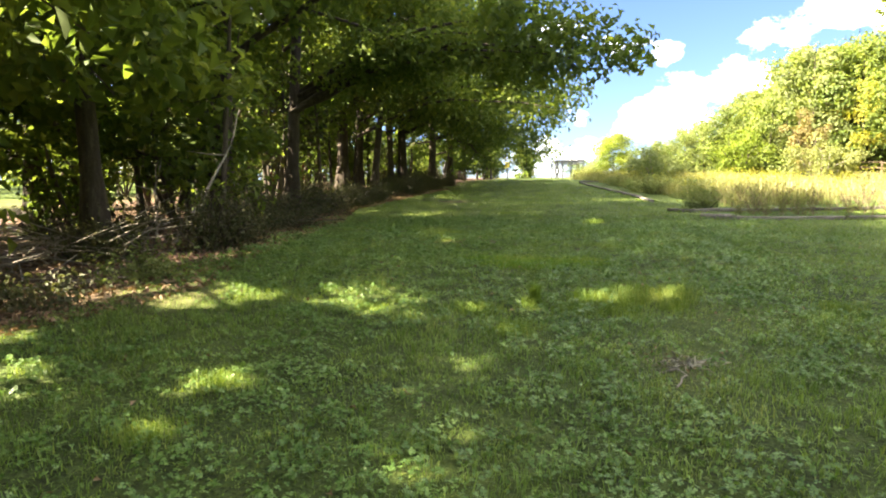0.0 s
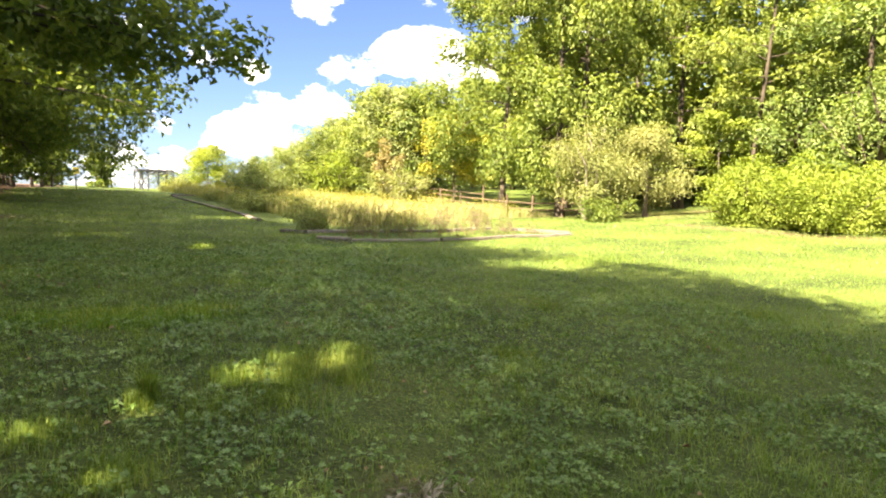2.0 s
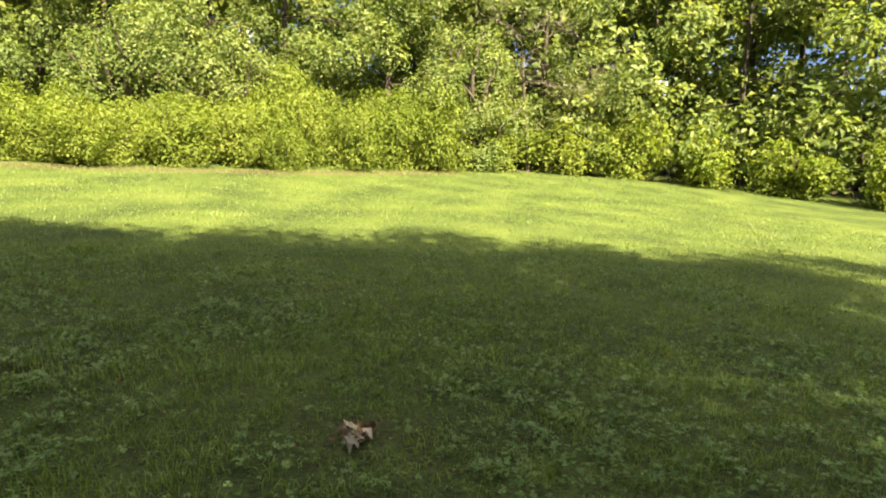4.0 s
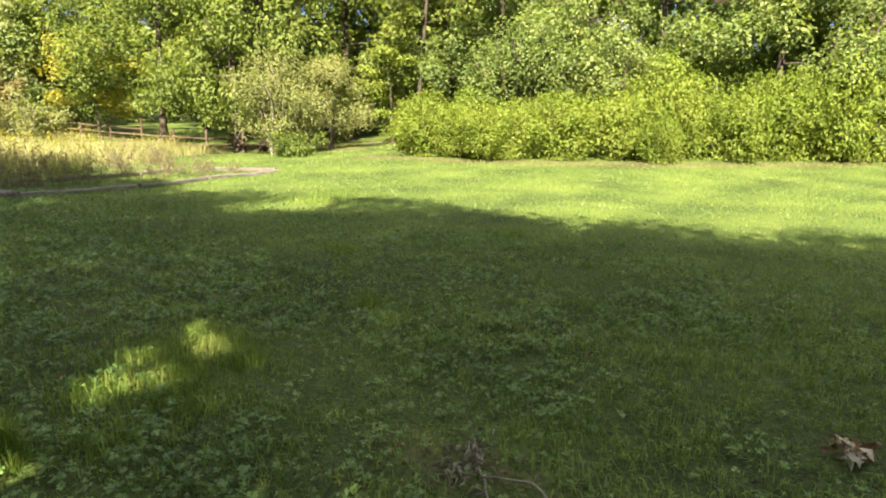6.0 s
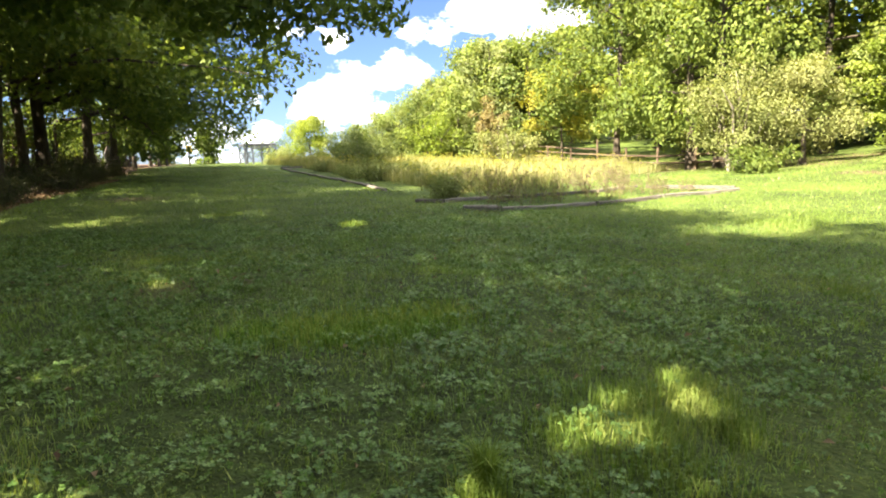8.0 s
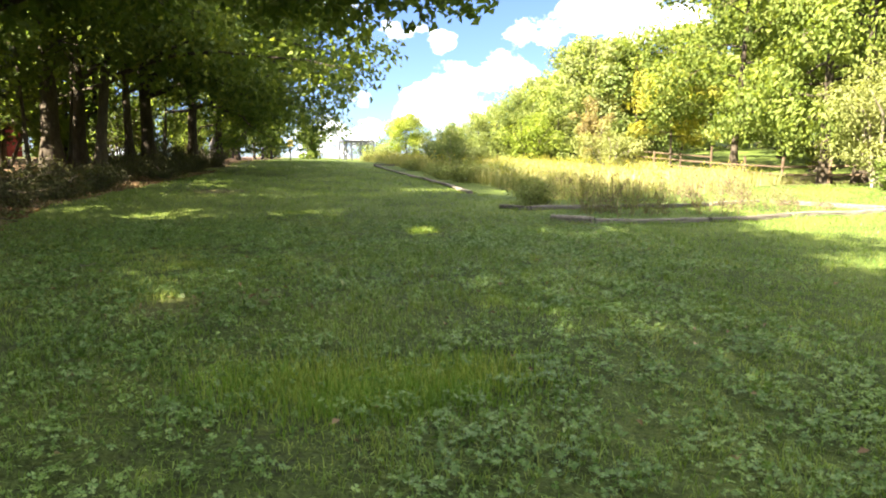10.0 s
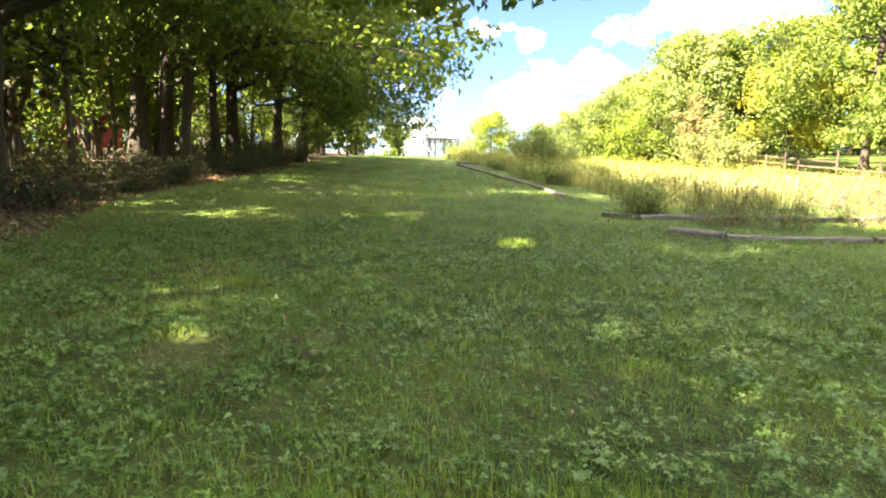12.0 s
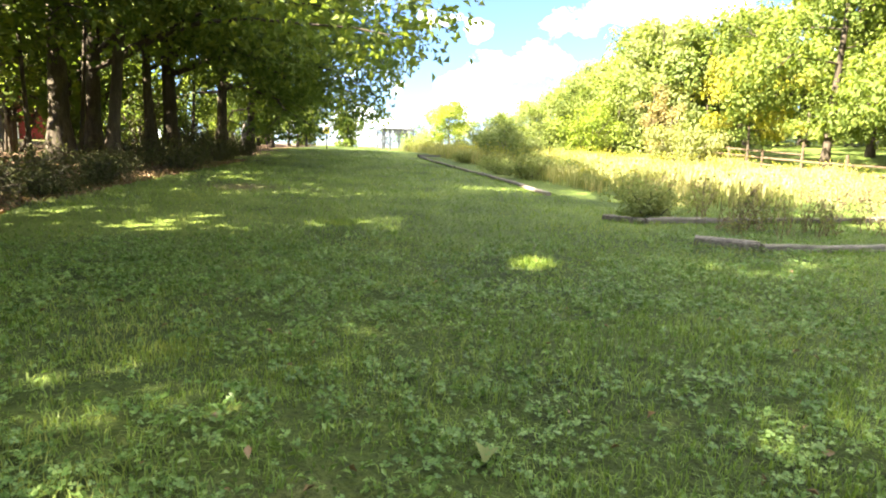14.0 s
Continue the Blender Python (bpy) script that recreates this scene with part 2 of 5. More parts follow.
def shade_smooth(me):
    me.polygons.foreach_set("use_smooth", np.ones(len(me.polygons), bool))
    return me


def graded(lo, hi, fine_lo, fine_hi, fine, grow):
    inner = np.arange(fine_lo, fine_hi + fine / 2, fine)
    a, s, v = [], fine, fine_lo
    while v > lo:
        s *= grow; v -= s; a.append(max(v, lo))
    b, s, v = [], fine, fine_hi
    while v < hi:
        s *= grow; v += s; b.append(min(v, hi))
    return np.array(a[::-1] + list(inner) + b)


gx, gy = graded(-900, 900, -14, 24, 0.35, 1.09), graded(-900, 900, -10, 46, 0.35, 1.09)
GX, GY = np.meshgrid(gx, gy)
GZ = terrain(GX, GY)
nx, ny = len(gx), len(gy)
ij = (np.arange(ny - 1)[:, None] * nx + np.arange(nx - 1)[None]).ravel()
quads = np.stack([ij, ij + 1, ij + nx + 1, ij + nx], 1)
M_GROUND, gn, gl, gb = material("lawn_and_leaf_litter")
g_tc, g_att = gn.new("ShaderNodeTexCoord"), gn.new("ShaderNodeAttribute")
g_att.attribute_name = "litter"
g1, g2, g3 = gn.new("ShaderNodeTexNoise"), gn.new("ShaderNodeTexNoise"), gn.new("ShaderNodeTexNoise")
for node, sc, de in ((g1, 0.55, 4.0), (g2, 34.0, 5.0), (g3, 7.0, 5.0)):
    node.inputs["Scale"].default_value, node.inputs["Detail"].default_value = sc, de
    gl.new(g_tc.outputs["Object"], node.inputs["Vector"])
g_add = gn.new("ShaderNodeMath"); g_add.operation = "MULTIPLY_ADD"; g_add.inputs[1].default_value = 0.6
gl.new(g2.outputs["Fac"], g_add.inputs[0])
g_ad2 = gn.new("ShaderNodeMath"); g_ad2.operation = "MULTIPLY_ADD"; g_ad2.inputs[1].default_value = 0.4
gl.new(g1.outputs["Fac"], g_ad2.inputs[0]); gl.new(g_ad2.outputs[0], g_add.inputs[2]); g_ad2.inputs[2].default_value = 0.0
g_green = ramp(gn, [(0.36, (0.018, 0.026, 0.010)), (0.50, (0.064, 0.098, 0.020)), (0.68, (0.150, 0.185, 0.040))])
gl.new(g_add.outputs[0], g_green.inputs["Fac"])
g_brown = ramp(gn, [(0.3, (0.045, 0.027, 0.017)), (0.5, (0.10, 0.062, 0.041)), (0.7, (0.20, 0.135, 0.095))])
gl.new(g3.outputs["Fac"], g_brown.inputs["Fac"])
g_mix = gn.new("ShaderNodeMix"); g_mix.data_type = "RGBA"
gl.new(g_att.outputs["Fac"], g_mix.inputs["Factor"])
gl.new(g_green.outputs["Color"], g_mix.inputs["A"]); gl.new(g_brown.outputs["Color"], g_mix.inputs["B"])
# near-black soil tones also carry the shade between the blades
g_turf, g_soil_shade, g_under = gn.new("ShaderNodeAttribute"), ramp(gn, [(0.35, (0.010, 0.012, 0.005)), (0.55, (0.022, 0.036, 0.009)), (0.75, (0.052, 0.066, 0.020))]), gn.new("ShaderNodeMix")
g_turf.attribute_name, g_under.data_type = "soil_gap_shade", "RGBA"
gl.new(g3.outputs["Fac"], g_soil_shade.inputs["Fac"])
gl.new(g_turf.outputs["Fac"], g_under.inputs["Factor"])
gl.new(g_mix.outputs["Result"], g_under.inputs["A"]); gl.new(g_soil_shade.outputs["Color"], g_under.inputs["B"])
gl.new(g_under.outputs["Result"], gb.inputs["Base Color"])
gb.inputs["Roughness"].default_value, gb.inputs["Specular IOR Level"].default_value = 0.9, 0.15
g_bump = gn.new("ShaderNodeBump")
g_bump.inputs["Strength"].default_value, g_bump.inputs["Distance"].default_value = 0.9, 0.04
gl.new(g2.outputs["Fac"], g_bump.inputs["Height"]); gl.new(g_bump.outputs["Normal"], gb.inputs["Normal"])

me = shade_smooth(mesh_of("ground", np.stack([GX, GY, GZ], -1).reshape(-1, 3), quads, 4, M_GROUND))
fx, fy = GX.ravel(), GY.ravel()
wob = 0.5 * np.sin(fy * 1.1) + 0.35 * np.sin(fy * 2.7 + 1) + 0.25 * np.sin(fx * 3.1 + fy * 4.3)
litter = (1 - smooth(-0.5, 0.6, fx - wood_edge(fy) + 0.5 * wob)) * smooth(-17, -10, fx - wood_edge(fy) + 2 * wob)
BARE = [(0.4, 23.6, 0.75), (2.6, 2.4, 0.22), (1.7, 4.2, 0.25), (1.6, 4.5, 0.2), (0.1, 10.5, 0.35), (0.8, 10.6, 0.2), (-3.1, 6.7, 0.7)]
for bx, by, br in BARE:
    litter = np.maximum(litter, 0.55 * np.exp(-((fx - bx) ** 2 + (fy - by) ** 2) / br ** 2))
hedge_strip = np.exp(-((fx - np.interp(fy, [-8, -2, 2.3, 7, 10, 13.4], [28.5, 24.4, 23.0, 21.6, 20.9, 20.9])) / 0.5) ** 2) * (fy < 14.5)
# shadow band under the field trees, with its litter, put into the brown colour
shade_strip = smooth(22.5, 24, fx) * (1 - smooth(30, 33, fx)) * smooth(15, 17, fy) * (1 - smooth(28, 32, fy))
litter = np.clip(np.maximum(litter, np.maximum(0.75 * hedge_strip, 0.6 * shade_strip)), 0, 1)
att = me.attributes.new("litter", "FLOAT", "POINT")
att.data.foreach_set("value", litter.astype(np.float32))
# thin turf under single blades: soil, thatch, and stem-gap shade put into the colour
soil_gap_shade = 0.6 * smooth(0, 6.0, np.minimum(np.minimum(11.0 - fx, 19.0 - fy), fy + 6.0)) * (1 - litter) * smooth(-4.6, -3.6, fx)
att = me.attributes.new("soil_gap_shade", "FLOAT", "POINT")
att.data.foreach_set("value", soil_gap_shade.astype(np.float32))
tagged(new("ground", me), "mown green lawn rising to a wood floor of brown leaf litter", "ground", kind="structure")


# ---- helpers for growing things ----
def part(name, me, parent, label=""):
    ob = new(name, me)
    ob.parent = parent
    if label:
        ob["label"] = label
    return ob


def thing(name, at, label, category, group="", kind=""):
    ob = new(name)
    ob.location = at
    ob.empty_display_size = 0.2
    return tagged(ob, label, category, group, kind)


class Tubes:
    """Tapered round limbs gathered into one mesh."""
    def __init__(self):
        self.v, self.f, self.n = [], [], 0

    def limb(self, pts, radii, sides=7):
        pts = np.array(pts, float)
        k = len(pts)
        tan = np.gradient(pts, axis=0)
        tan /= np.linalg.norm(tan, axis=1)[:, None] + 1e-9
        ref = np.where(np.abs(tan[:, 2:3]) > 0.9, np.array([[1.0, 0, 0]]), np.array([[0, 0, 1.0]]))
        u = np.cross(tan, ref); u /= np.linalg.norm(u, axis=1)[:, None] + 1e-9
        w = np.cross(tan, u)
        a = np.linspace(0, 2 * np.pi, sides, endpoint=False)
        ring = pts[:, None] + np.array(radii)[:, None, None] * (np.cos(a)[None, :, None] * u[:, None] + np.sin(a)[None, :, None] * w[:, None])
        self.v.append(ring.reshape(-1, 3))
        i = np.arange(k - 1)[:, None] * sides + np.arange(sides)[None]
        j = np.arange(k - 1)[:, None] * sides + (np.arange(sides)[None] + 1) % sides
        self.f.append(np.stack([i, j, j + sides, i + sides], -1).reshape(-1, 4) + self.n)
        self.n += k * sides

    def mesh(self, name, mat):
        return shade_smooth(mesh_of(name, np.concatenate(self.v), np.concatenate(self.f), 4, mat))


def leaves(name, pos, normal, size, mat, rng, narrow=0.55):
    """Folded leaves, two triangles each, at pos, facing normal."""
    n = len(pos)
    normal = normal / (np.linalg.norm(normal, axis=1)[:, None] + 1e-9)
    r = rng.normal(size=(n, 3))
    u = np.cross(normal, r); u /= np.linalg.norm(u, axis=1)[:, None] + 1e-9
    w = np.cross(normal, u)
    s = (size * rng.uniform(0.65, 1.35, n))[:, None]
    fold = 0.22 * s * normal
    v = np.empty((n, 4, 3))
    v[:, 0] = pos - u * s * 0.5
    v[:, 1] = pos + w * s * narrow * 0.5 + fold
    v[:, 2] = pos + u * s * 0.5 - 0.15 * s * normal
    v[:, 3] = pos - w * s * narrow * 0.5 + fold
    b = np.arange(n)[:, None] * 4
    f = np.concatenate([b + [0, 1, 2], b + [0, 2, 3]], 1).reshape(-1, 3)
    return mesh_of(name, v.reshape(-1, 3), f, 3, mat)


def puff(rng, centres, radii, count, flat=0.7, shell=0.6):
    """Points spread over leaf clumps, denser at their rims, and the way that each one faces."""
    centres, radii = np.array(centres), np.array(radii)
    wgt = radii ** 2; wgt = wgt / wgt.sum()
    k = rng.choice(len(centres), count, p=wgt)
    d = rng.normal(size=(count, 3)); d /= np.linalg.norm(d, axis=1)[:, None]
    rr = rng.uniform(0, 1, count) ** (1 / 3.0)
    rr = shell * (0.6 + 0.4 * rr) + (1 - shell) * rr
    rr *= 1 + 0.35 * np.sin(d[:, 0] * 5 + k) * np.sin(d[:, 1] * 6 + 2 * k)
    p = centres[k] + d * (radii[k] * rr)[:, None] * np.array([1, 1, flat])
    nrm = 0.9 * d + np.array([0, 0, 0.5]) + 0.36 * rng.normal(size=(count, 3))
    return p, nrm


# sun flecks on the lawn: gaps in the canopy let the sun through to these places (x, y, width)
FLECKS = [(-0.73, 5.88, 0.26), (-2.0, 6.65, 0.24), (-2.5, 6.98, 0.28), (-2.95, 7.35, 0.24), (-1.25, 6.3, 0.2), (-1.67, 3.15, 0.22), (-1.55, 4.0, 0.26), (-2.55, 11.0, 0.4), (0.4, 26.2, 0.7), (0.16, 10.85, 0.2), (0.2, 12.45, 0.2),
          (3.7, 14.65, 0.28), (1.95, 18.0, 0.5), (0.45, 23.6, 0.6), (3.5, 34.1, 0.8), (5.6, 33.2, 0.9), (1.62, 6.3, 0.22), (1.9, 6.1, 0.19), (2.05, 6.42, 0.16), (2.42, 6.2, 0.22), (2.3, 5.9, 0.16), (1.72, 5.75, 0.18), (2.6, 6.5, 0.18), (0.95, 6.1, 0.19), (0.32, 5.95, 0.15),
          (0.6, 5.15, 0.15), (-3.2, 4.25, 0.3), (-0.2, 5.6, 0.18), (10.1, 10.25, 0.6), (11.6, 10.5, 0.7), (0.5, 28.0, 0.7), (-1.4, 6.4, 0.16), (2.9, 18.4, 0.25), (-4.1, 7.6, 0.22), (-3.5, 7.05, 0.22), (-6.0, 8.6, 0.5), (-7.8, 11.9, 0.5), (-5.2, 9.0, 0.3), (-8.6, 19.8, 0.7), (-10.1, 14.2, 0.7), (-3.8, 5.1, 0.25), (-4.5, 25.8, 0.6), (-6.5, 33.0, 0.9), (-7.0, 40.0, 1.0)]


# and to these sprays of leaves at the edge and inside the wood (x, y, z, width)
SPRAYS = [(-3.6, 5.6, 3.0, 0.42), (-6.8, 9.0, 2.6, 0.45), (-6.6, 6.2, 2.4, 0.5), (-2.9, 5.2, 3.5, 0.45), (-3.8, 6.2, 3.0, 0.36), (-4.4, 7.6, 3.8, 0.2), (-4.9, 6.0, 2.4, 0.45), (-6.6, 9.0, 3.6, 0.5), (-6.8, 12.0, 3.2, 0.9), (-8.6, 14.6, 4.2, 1.1),
          (-9.6, 18.2, 4.0, 1.2), (-7.6, 21.6, 4.6, 1.0), (-10.5, 23.5, 4.4, 1.3), (-12.0, 14.0, 3.6, 1.3), (-7.0, 28.6, 4.6, 1.1), (-12.5, 29.0, 5.0, 1.4), (-6.0, 17.4, 5.6, 0.9), (-4.2, 31.0, 4.6, 1.0)]


def sun_gaps(p, at):
    """True for the leaves that do not stand in a gap."""
    keep = np.ones(len(p), bool)
    s = np.array(SUN)
    for x, y, r in FLECKS:
        q = p + np.array(at) - np.array([x, y, ground_z(x, y)])
        along = q @ s
        off = np.linalg.norm(q - along[:, None] * s, axis=1)
        keep &= off > r * 0.8
    for x, y, z, r in SPRAYS:
        q = p + np.array(at) - np.array([x, y, z])
        along = q @ s
        off = np.linalg.norm(q - along[:, None] * s, axis=1)
        keep &= (off > r) | (along < 0.7)
    return keep


def tree(at, height, bare, spread, girth, count, size, seed, mat, bark=None, label="", group="", lean=(0, 0), gaps=False, flat=0.7, name="tree", droop=0.0, sparse=1.0, clear=3.6, reach=(), clump=0.17, sides=(10, 6, 5)):
    """A broadleaf tree: trunk and limbs in one mesh, crown of single leaves gathered in clumps. bare: height of the lowest limb."""
    rng = np.random.default_rng(seed)
    bark = bark or M_BARK
    z0 = ground_z(*at) - 0.05
    ob = thing(name, (at[0], at[1], z0), label, "tree", group)
    tub = Tubes()
    ph = rng.uniform(0, 6.28, 4)
    def stem(t):
        return np.array([lean[0] * t * height + 0.02 * height * np.sin(3 * t + ph[0]) * t, lean[1] * t * height + 0.02 * height * np.sin(2.6 * t + ph[1]) * t, t * height * 0.94])
    ts = np.linspace(0, 1, 12)
    rad = girth * ((1 - ts) ** 0.8 * 0.9 + 0.06) * (1 + 0.35 * np.exp(-ts * height / 0.35))
    rad[0] *= 1.25
    tub.limb([stem(t) for t in ts], rad, sides[0])
    centres, radii, far_c, far_r = [], [], [], []
    n = int(9 + height * 0.55)
    for i in range(n):
        f = (i + rng.uniform(0, 0.9)) / n
        t0 = (bare + (height * 0.93 - bare) * f) / height
        az = i * 2.4 + rng.uniform(-0.5, 0.5)
        prof = (0.72 + 0.38 * math.sin(math.pi * min(1, f * 0.9 + 0.1))) * (1 - 0.55 * f ** 2.2)
        ln = spread * prof * rng.uniform(0.7, 1.15)
        up = (0.15 + 0.65 * f) * rng.uniform(0.6, 1.2) - droop * (1 - f)
        base = stem(t0)
        d = np.array([math.cos(az), math.sin(az), 0.0])
        pts = [base + d * ln * s + np.array([0, 0, ln * (up * s - 0.22 * s * s)]) + 0.05 * ln * s * rng.normal(size=3) for s in np.linspace(0, 1, 6)]
        lr = max(0.02, girth * 0.34 * (1 - 0.6 * f))
        tipx, tipy = at[0] + pts[-1][0], at[1] + pts[-1][1]
        if gaps and tipx > float(wood_edge(tipy)) - 0.8 and pts[-1][2] + z0 - ground_z(tipx, tipy) < clear + 0.4:
            continue
        tub.limb(pts, lr * (1 - 0.85 * np.linspace(0, 1, 6)), sides[1])
        for s, c in ((2, 0.75), (3, 0.9), (4, 1.0), (5, 0.9)):
            for _ in range(2):
                side = np.array([-d[1], d[0], 0]) * rng.uniform(-1, 1) * ln * 0.34 + np.array([0, 0, rng.uniform(-0.25, 0.35) * ln * 0.4])
                tip = pts[s] + side
                if rng.uniform() < sparse:
                    centres.append(tip); radii.append(spread * clump * c * rng.uniform(0.6, 1.3))
                    if c > 0.8:
                        tub.limb([pts[s - 1], 0.5 * (pts[s - 1] + tip) + 0.04 * ln * rng.normal(size=3), tip], [lr * 0.35, lr * 0.22, lr * 0.08], sides[2])
    for tx, ty, tz in reach:
        tip = np.array([tx - at[0], ty - at[1], tz - z0])
        base = stem(max(0.2, (tip[2] * 0.8) / height))
        pts = [base + (tip - base) * q + np.array([0, 0, 1.0 * math.sin(q * math.pi)]) + 0.06 * rng.normal(size=3) for q in np.linspace(0, 1, 8)]
        tub.limb(pts, girth * 0.4 * (1 - 0.9 * np.linspace(0, 1, 8)), 6)
        for q in range(2, 8):
            for _ in range(3):
                far_c.append(pts[q] + rng.normal(size=3) * [0.5, 0.5, 0.32]); far_r.append(rng.uniform(0.4, 0.75) * (1.7 if at[1] > 31 else 1.0))
    p, nrm = puff(rng, centres, radii, count, flat)
    if gaps:
        k = sun_gaps(p, (at[0], at[1], z0))
        p, nrm = p[k], nrm[k]
    if far_c:
        p2, n2 = puff(rng, far_c, far_r, 55 * len(far_c), 0.7)
        if at[1] < 19:
            k = sun_gaps(p2, (at[0], at[1], z0))
            p2, n2 = p2[k], n2[k]
        p, nrm = np.concatenate([p, p2]), np.concatenate([nrm, n2])
    k = p[:, 2] > 0.25
    if gaps:
        k &= ~((p[:, 0] + at[0] > wood_edge(p[:, 1] + at[1]) - 0.4) & (p[:, 2] + z0 - terrain(p[:, 0] + at[0], p[:, 1] + at[1]) < clear))
    part("trunk", tub.mesh("trunk", bark), ob)
    part("crown", leaves("crown", p[k], nrm[k], size, mat, rng), ob)
    return ob


def shrub(at, height, width, count, size, seed, mat, label, name="shrub", stems=9, group="", bark=None, low=0.1, flat=0.8):
    """A many-stemmed bush with leaves down to the ground."""
    rng = np.random.default_rng(seed)
    z0 = ground_z(*at) - 0.04
    ob = thing(name, (at[0], at[1], z0), label, "shrub", group)
    tub = Tubes()
    centres, radii = [], []
    for i in range(stems):
        az, out = i * 2.4 + rng.uniform(-0.4, 0.4), rng.uniform(0.15, 1.0) * width * 0.5
        hh = height * rng.uniform(0.6, 1.0) * (1 - 0.35 * (out / (width * 0.5)) ** 2)
        foot = np.array([math.cos(az), math.sin(az), 0]) * min(0.25, out * 0.25)
        tip = np.array([math.cos(az) * out, math.sin(az) * out, hh])
        mid = 0.5 * (foot + tip) + np.array([0, 0, 0.12 * height]) + 0.06 * height * rng.normal(size=3)
        r = 0.012 * height
        tub.limb([foot, 0.5 * (foot + mid), mid, 0.5 * (mid + tip), tip], [r * 1.3, r * 1.1, r, r * 0.7, r * 0.3], 5)
        for s in np.linspace(low, 1, 4):
            c = foot * (1 - s) ** 2 + 2 * mid * s * (1 - s) + tip * s * s
            centres.append(c + 0.08 * width * rng.normal(size=3) * [1, 1, 0.5]); radii.append(width * rng.uniform(0.11, 0.2))
    p, nrm = puff(rng, centres, radii, count, flat)
    k = p[:, 2] > 0.02
    part("stem", tub.mesh("stem", bark or M_BARK), ob)
    part("foliage", leaves("foliage", p[k], nrm[k], size, mat, rng), ob)
    return ob


def again(ob, x, y, turn, scale, sz=None):
    """One more of a tree or shrub, turned and sized."""
    m = Matrix.LocRotScale((x, y, ground_z(x, y) - 0.05 * scale), Euler((0, 0, radians(turn))), (scale, scale, sz or scale))
    return copy_thing(ob, m)


# ---- the wood beside the lawn ----
WOOD = "tall slender woodland tree with dark bark and deep green leaves"
rng0 = np.random.default_rng(5)
# x, y, height, lowest limb, spread, trunk radius, lean
# those below y = 3, and (-7.8, 7.3), are added unseen to shade the lawn
WOOD_TREES = [
    (-6.2, 10.6, 16.7, 2.0, 4.4, 0.2, (0.0, 0.0)), (-8.9, 13.0, 17.7, 2.4, 4.6, 0.22, (0.0, 0.01)), (-6.3, 4.0, 16.7, 2.6, 4.8, 0.2, (0.01, 0.0)),
    (-5.6, 15.0, 17.7, 2.2, 5.0, 0.27, (0.035, 0.0)), (-7.2, -1.4, 16.7, 2.6, 5.0, 0.22, (0.02, 0.0)), (-5.0, 19.6, 17.2, 2.4, 5.0, 0.22, (0.075, 0.01)),
    (-5.0, 30.0, 17.2, 3.4, 4.8, 0.32, (0.0, 0.01)), (-4.5, 31.6, 16.0, 3.4, 4.6, 0.26, (0.07, 0.01)), (-2.75, 31.9, 16.5, 2.4, 5.8, 0.17, (0.0, 0.01)),
    (-2.2, 33.0, 16.5, 2.0, 6.4, 0.27, (0.01, 0.0)), (-0.7, 37.7, 15.5, 1.8, 6.6, 0.25, (0.03, 0.0)), (0.5, 44.0, 15.5, 1.6, 6.8, 0.22, (0.02, 0.0)),
    (-3.3, 28.3, 16.0, 2.2, 4.8, 0.18, (0.085, 0.0)), (-7.9, -6.5, 16.5, 2.8, 5.0, 0.22, (0.02, 0.0)), (-7.8, 7.3, 17.0, 2.8, 5.2, 0.2, (0.0, 0.0)), (-8.0, 1.9, 17.0, 2.8, 5.0, 0.2, (0.0, 0.0)), (-7.6, -4.0, 16.8, 2.8, 5.0, 0.2, (0.01, 0.0)), (-10.4, 7.0, 17.5, 2.6, 4.8, 0.22, (0.0, 0.0)),
    (-8.0, 22.0, 17.5, 2.8, 4.8, 0.2, (0.0, 0.0)), (-9.2, 1.2, 17.5, 2.8, 4.8, 0.22, (0.0, 0.0)), (-8.4, -11.5, 16.5, 2.8, 5.0, 0.22, (0.02, 0.0)),
]
REACH = {2: [(-2.7, 5.0, 3.4), (-3.6, 6.0, 3.0)], 0: [(-3.9, 8.6, 3.2)], 5: [(4.65, 15.9, 5.1), (3.9, 15.9, 4.8), (3.3, 16.6, 4.6), (4.2, 16.8, 6.0), (3.6, 17.2, 5.6), (2.8, 17.6, 4.9), (2.8, 19.8, 5.6)], 3: [(1.4, 13.6, 6.0)], 7: [(4.2, 21.8, 4.4), (3.4, 23.8, 6.4)], 12: [(4.4, 26.0, 5.6)], 8: [(4.6, 29.6, 5.4), (4.4, 30.6, 7.6)], 9: [(4.8, 31.5, 4.4), (5.6, 33.0, 6.6), (5.6, 34.2, 9.2)], 10: [(6.2, 37.6, 4.2), (7.0, 38.6, 7.0), (6.6, 36.6, 10.0)], 11: [(7.8, 44.0, 4.4), (8.6, 45.6, 7.4), (7.6, 43.0, 10.6)]}
first = []
for i, (x, y, h, bare, spread, girth, lean) in enumerate(WOOD_TREES):
    near = y < 18 and x > -8.2
    bare += 2.4 if 18 < y < 36 and x < -1.5 else 0.0
    t = tree((x, y), h, bare, spread, girth, 16000 if near else 20000 if y > 31 else 12000, 0.24 if near else 0.215, 100 + i, M_LEAF_WOOD, M_BARK,
             WOOD, "trees of the wood", lean, gaps=True, droop=0.25, reach=REACH.get(i, ()), clump=0.2, clear=2.3 if i in (0, 2) else 0.9 if y > 31 else 3.6)
    first.append(t)
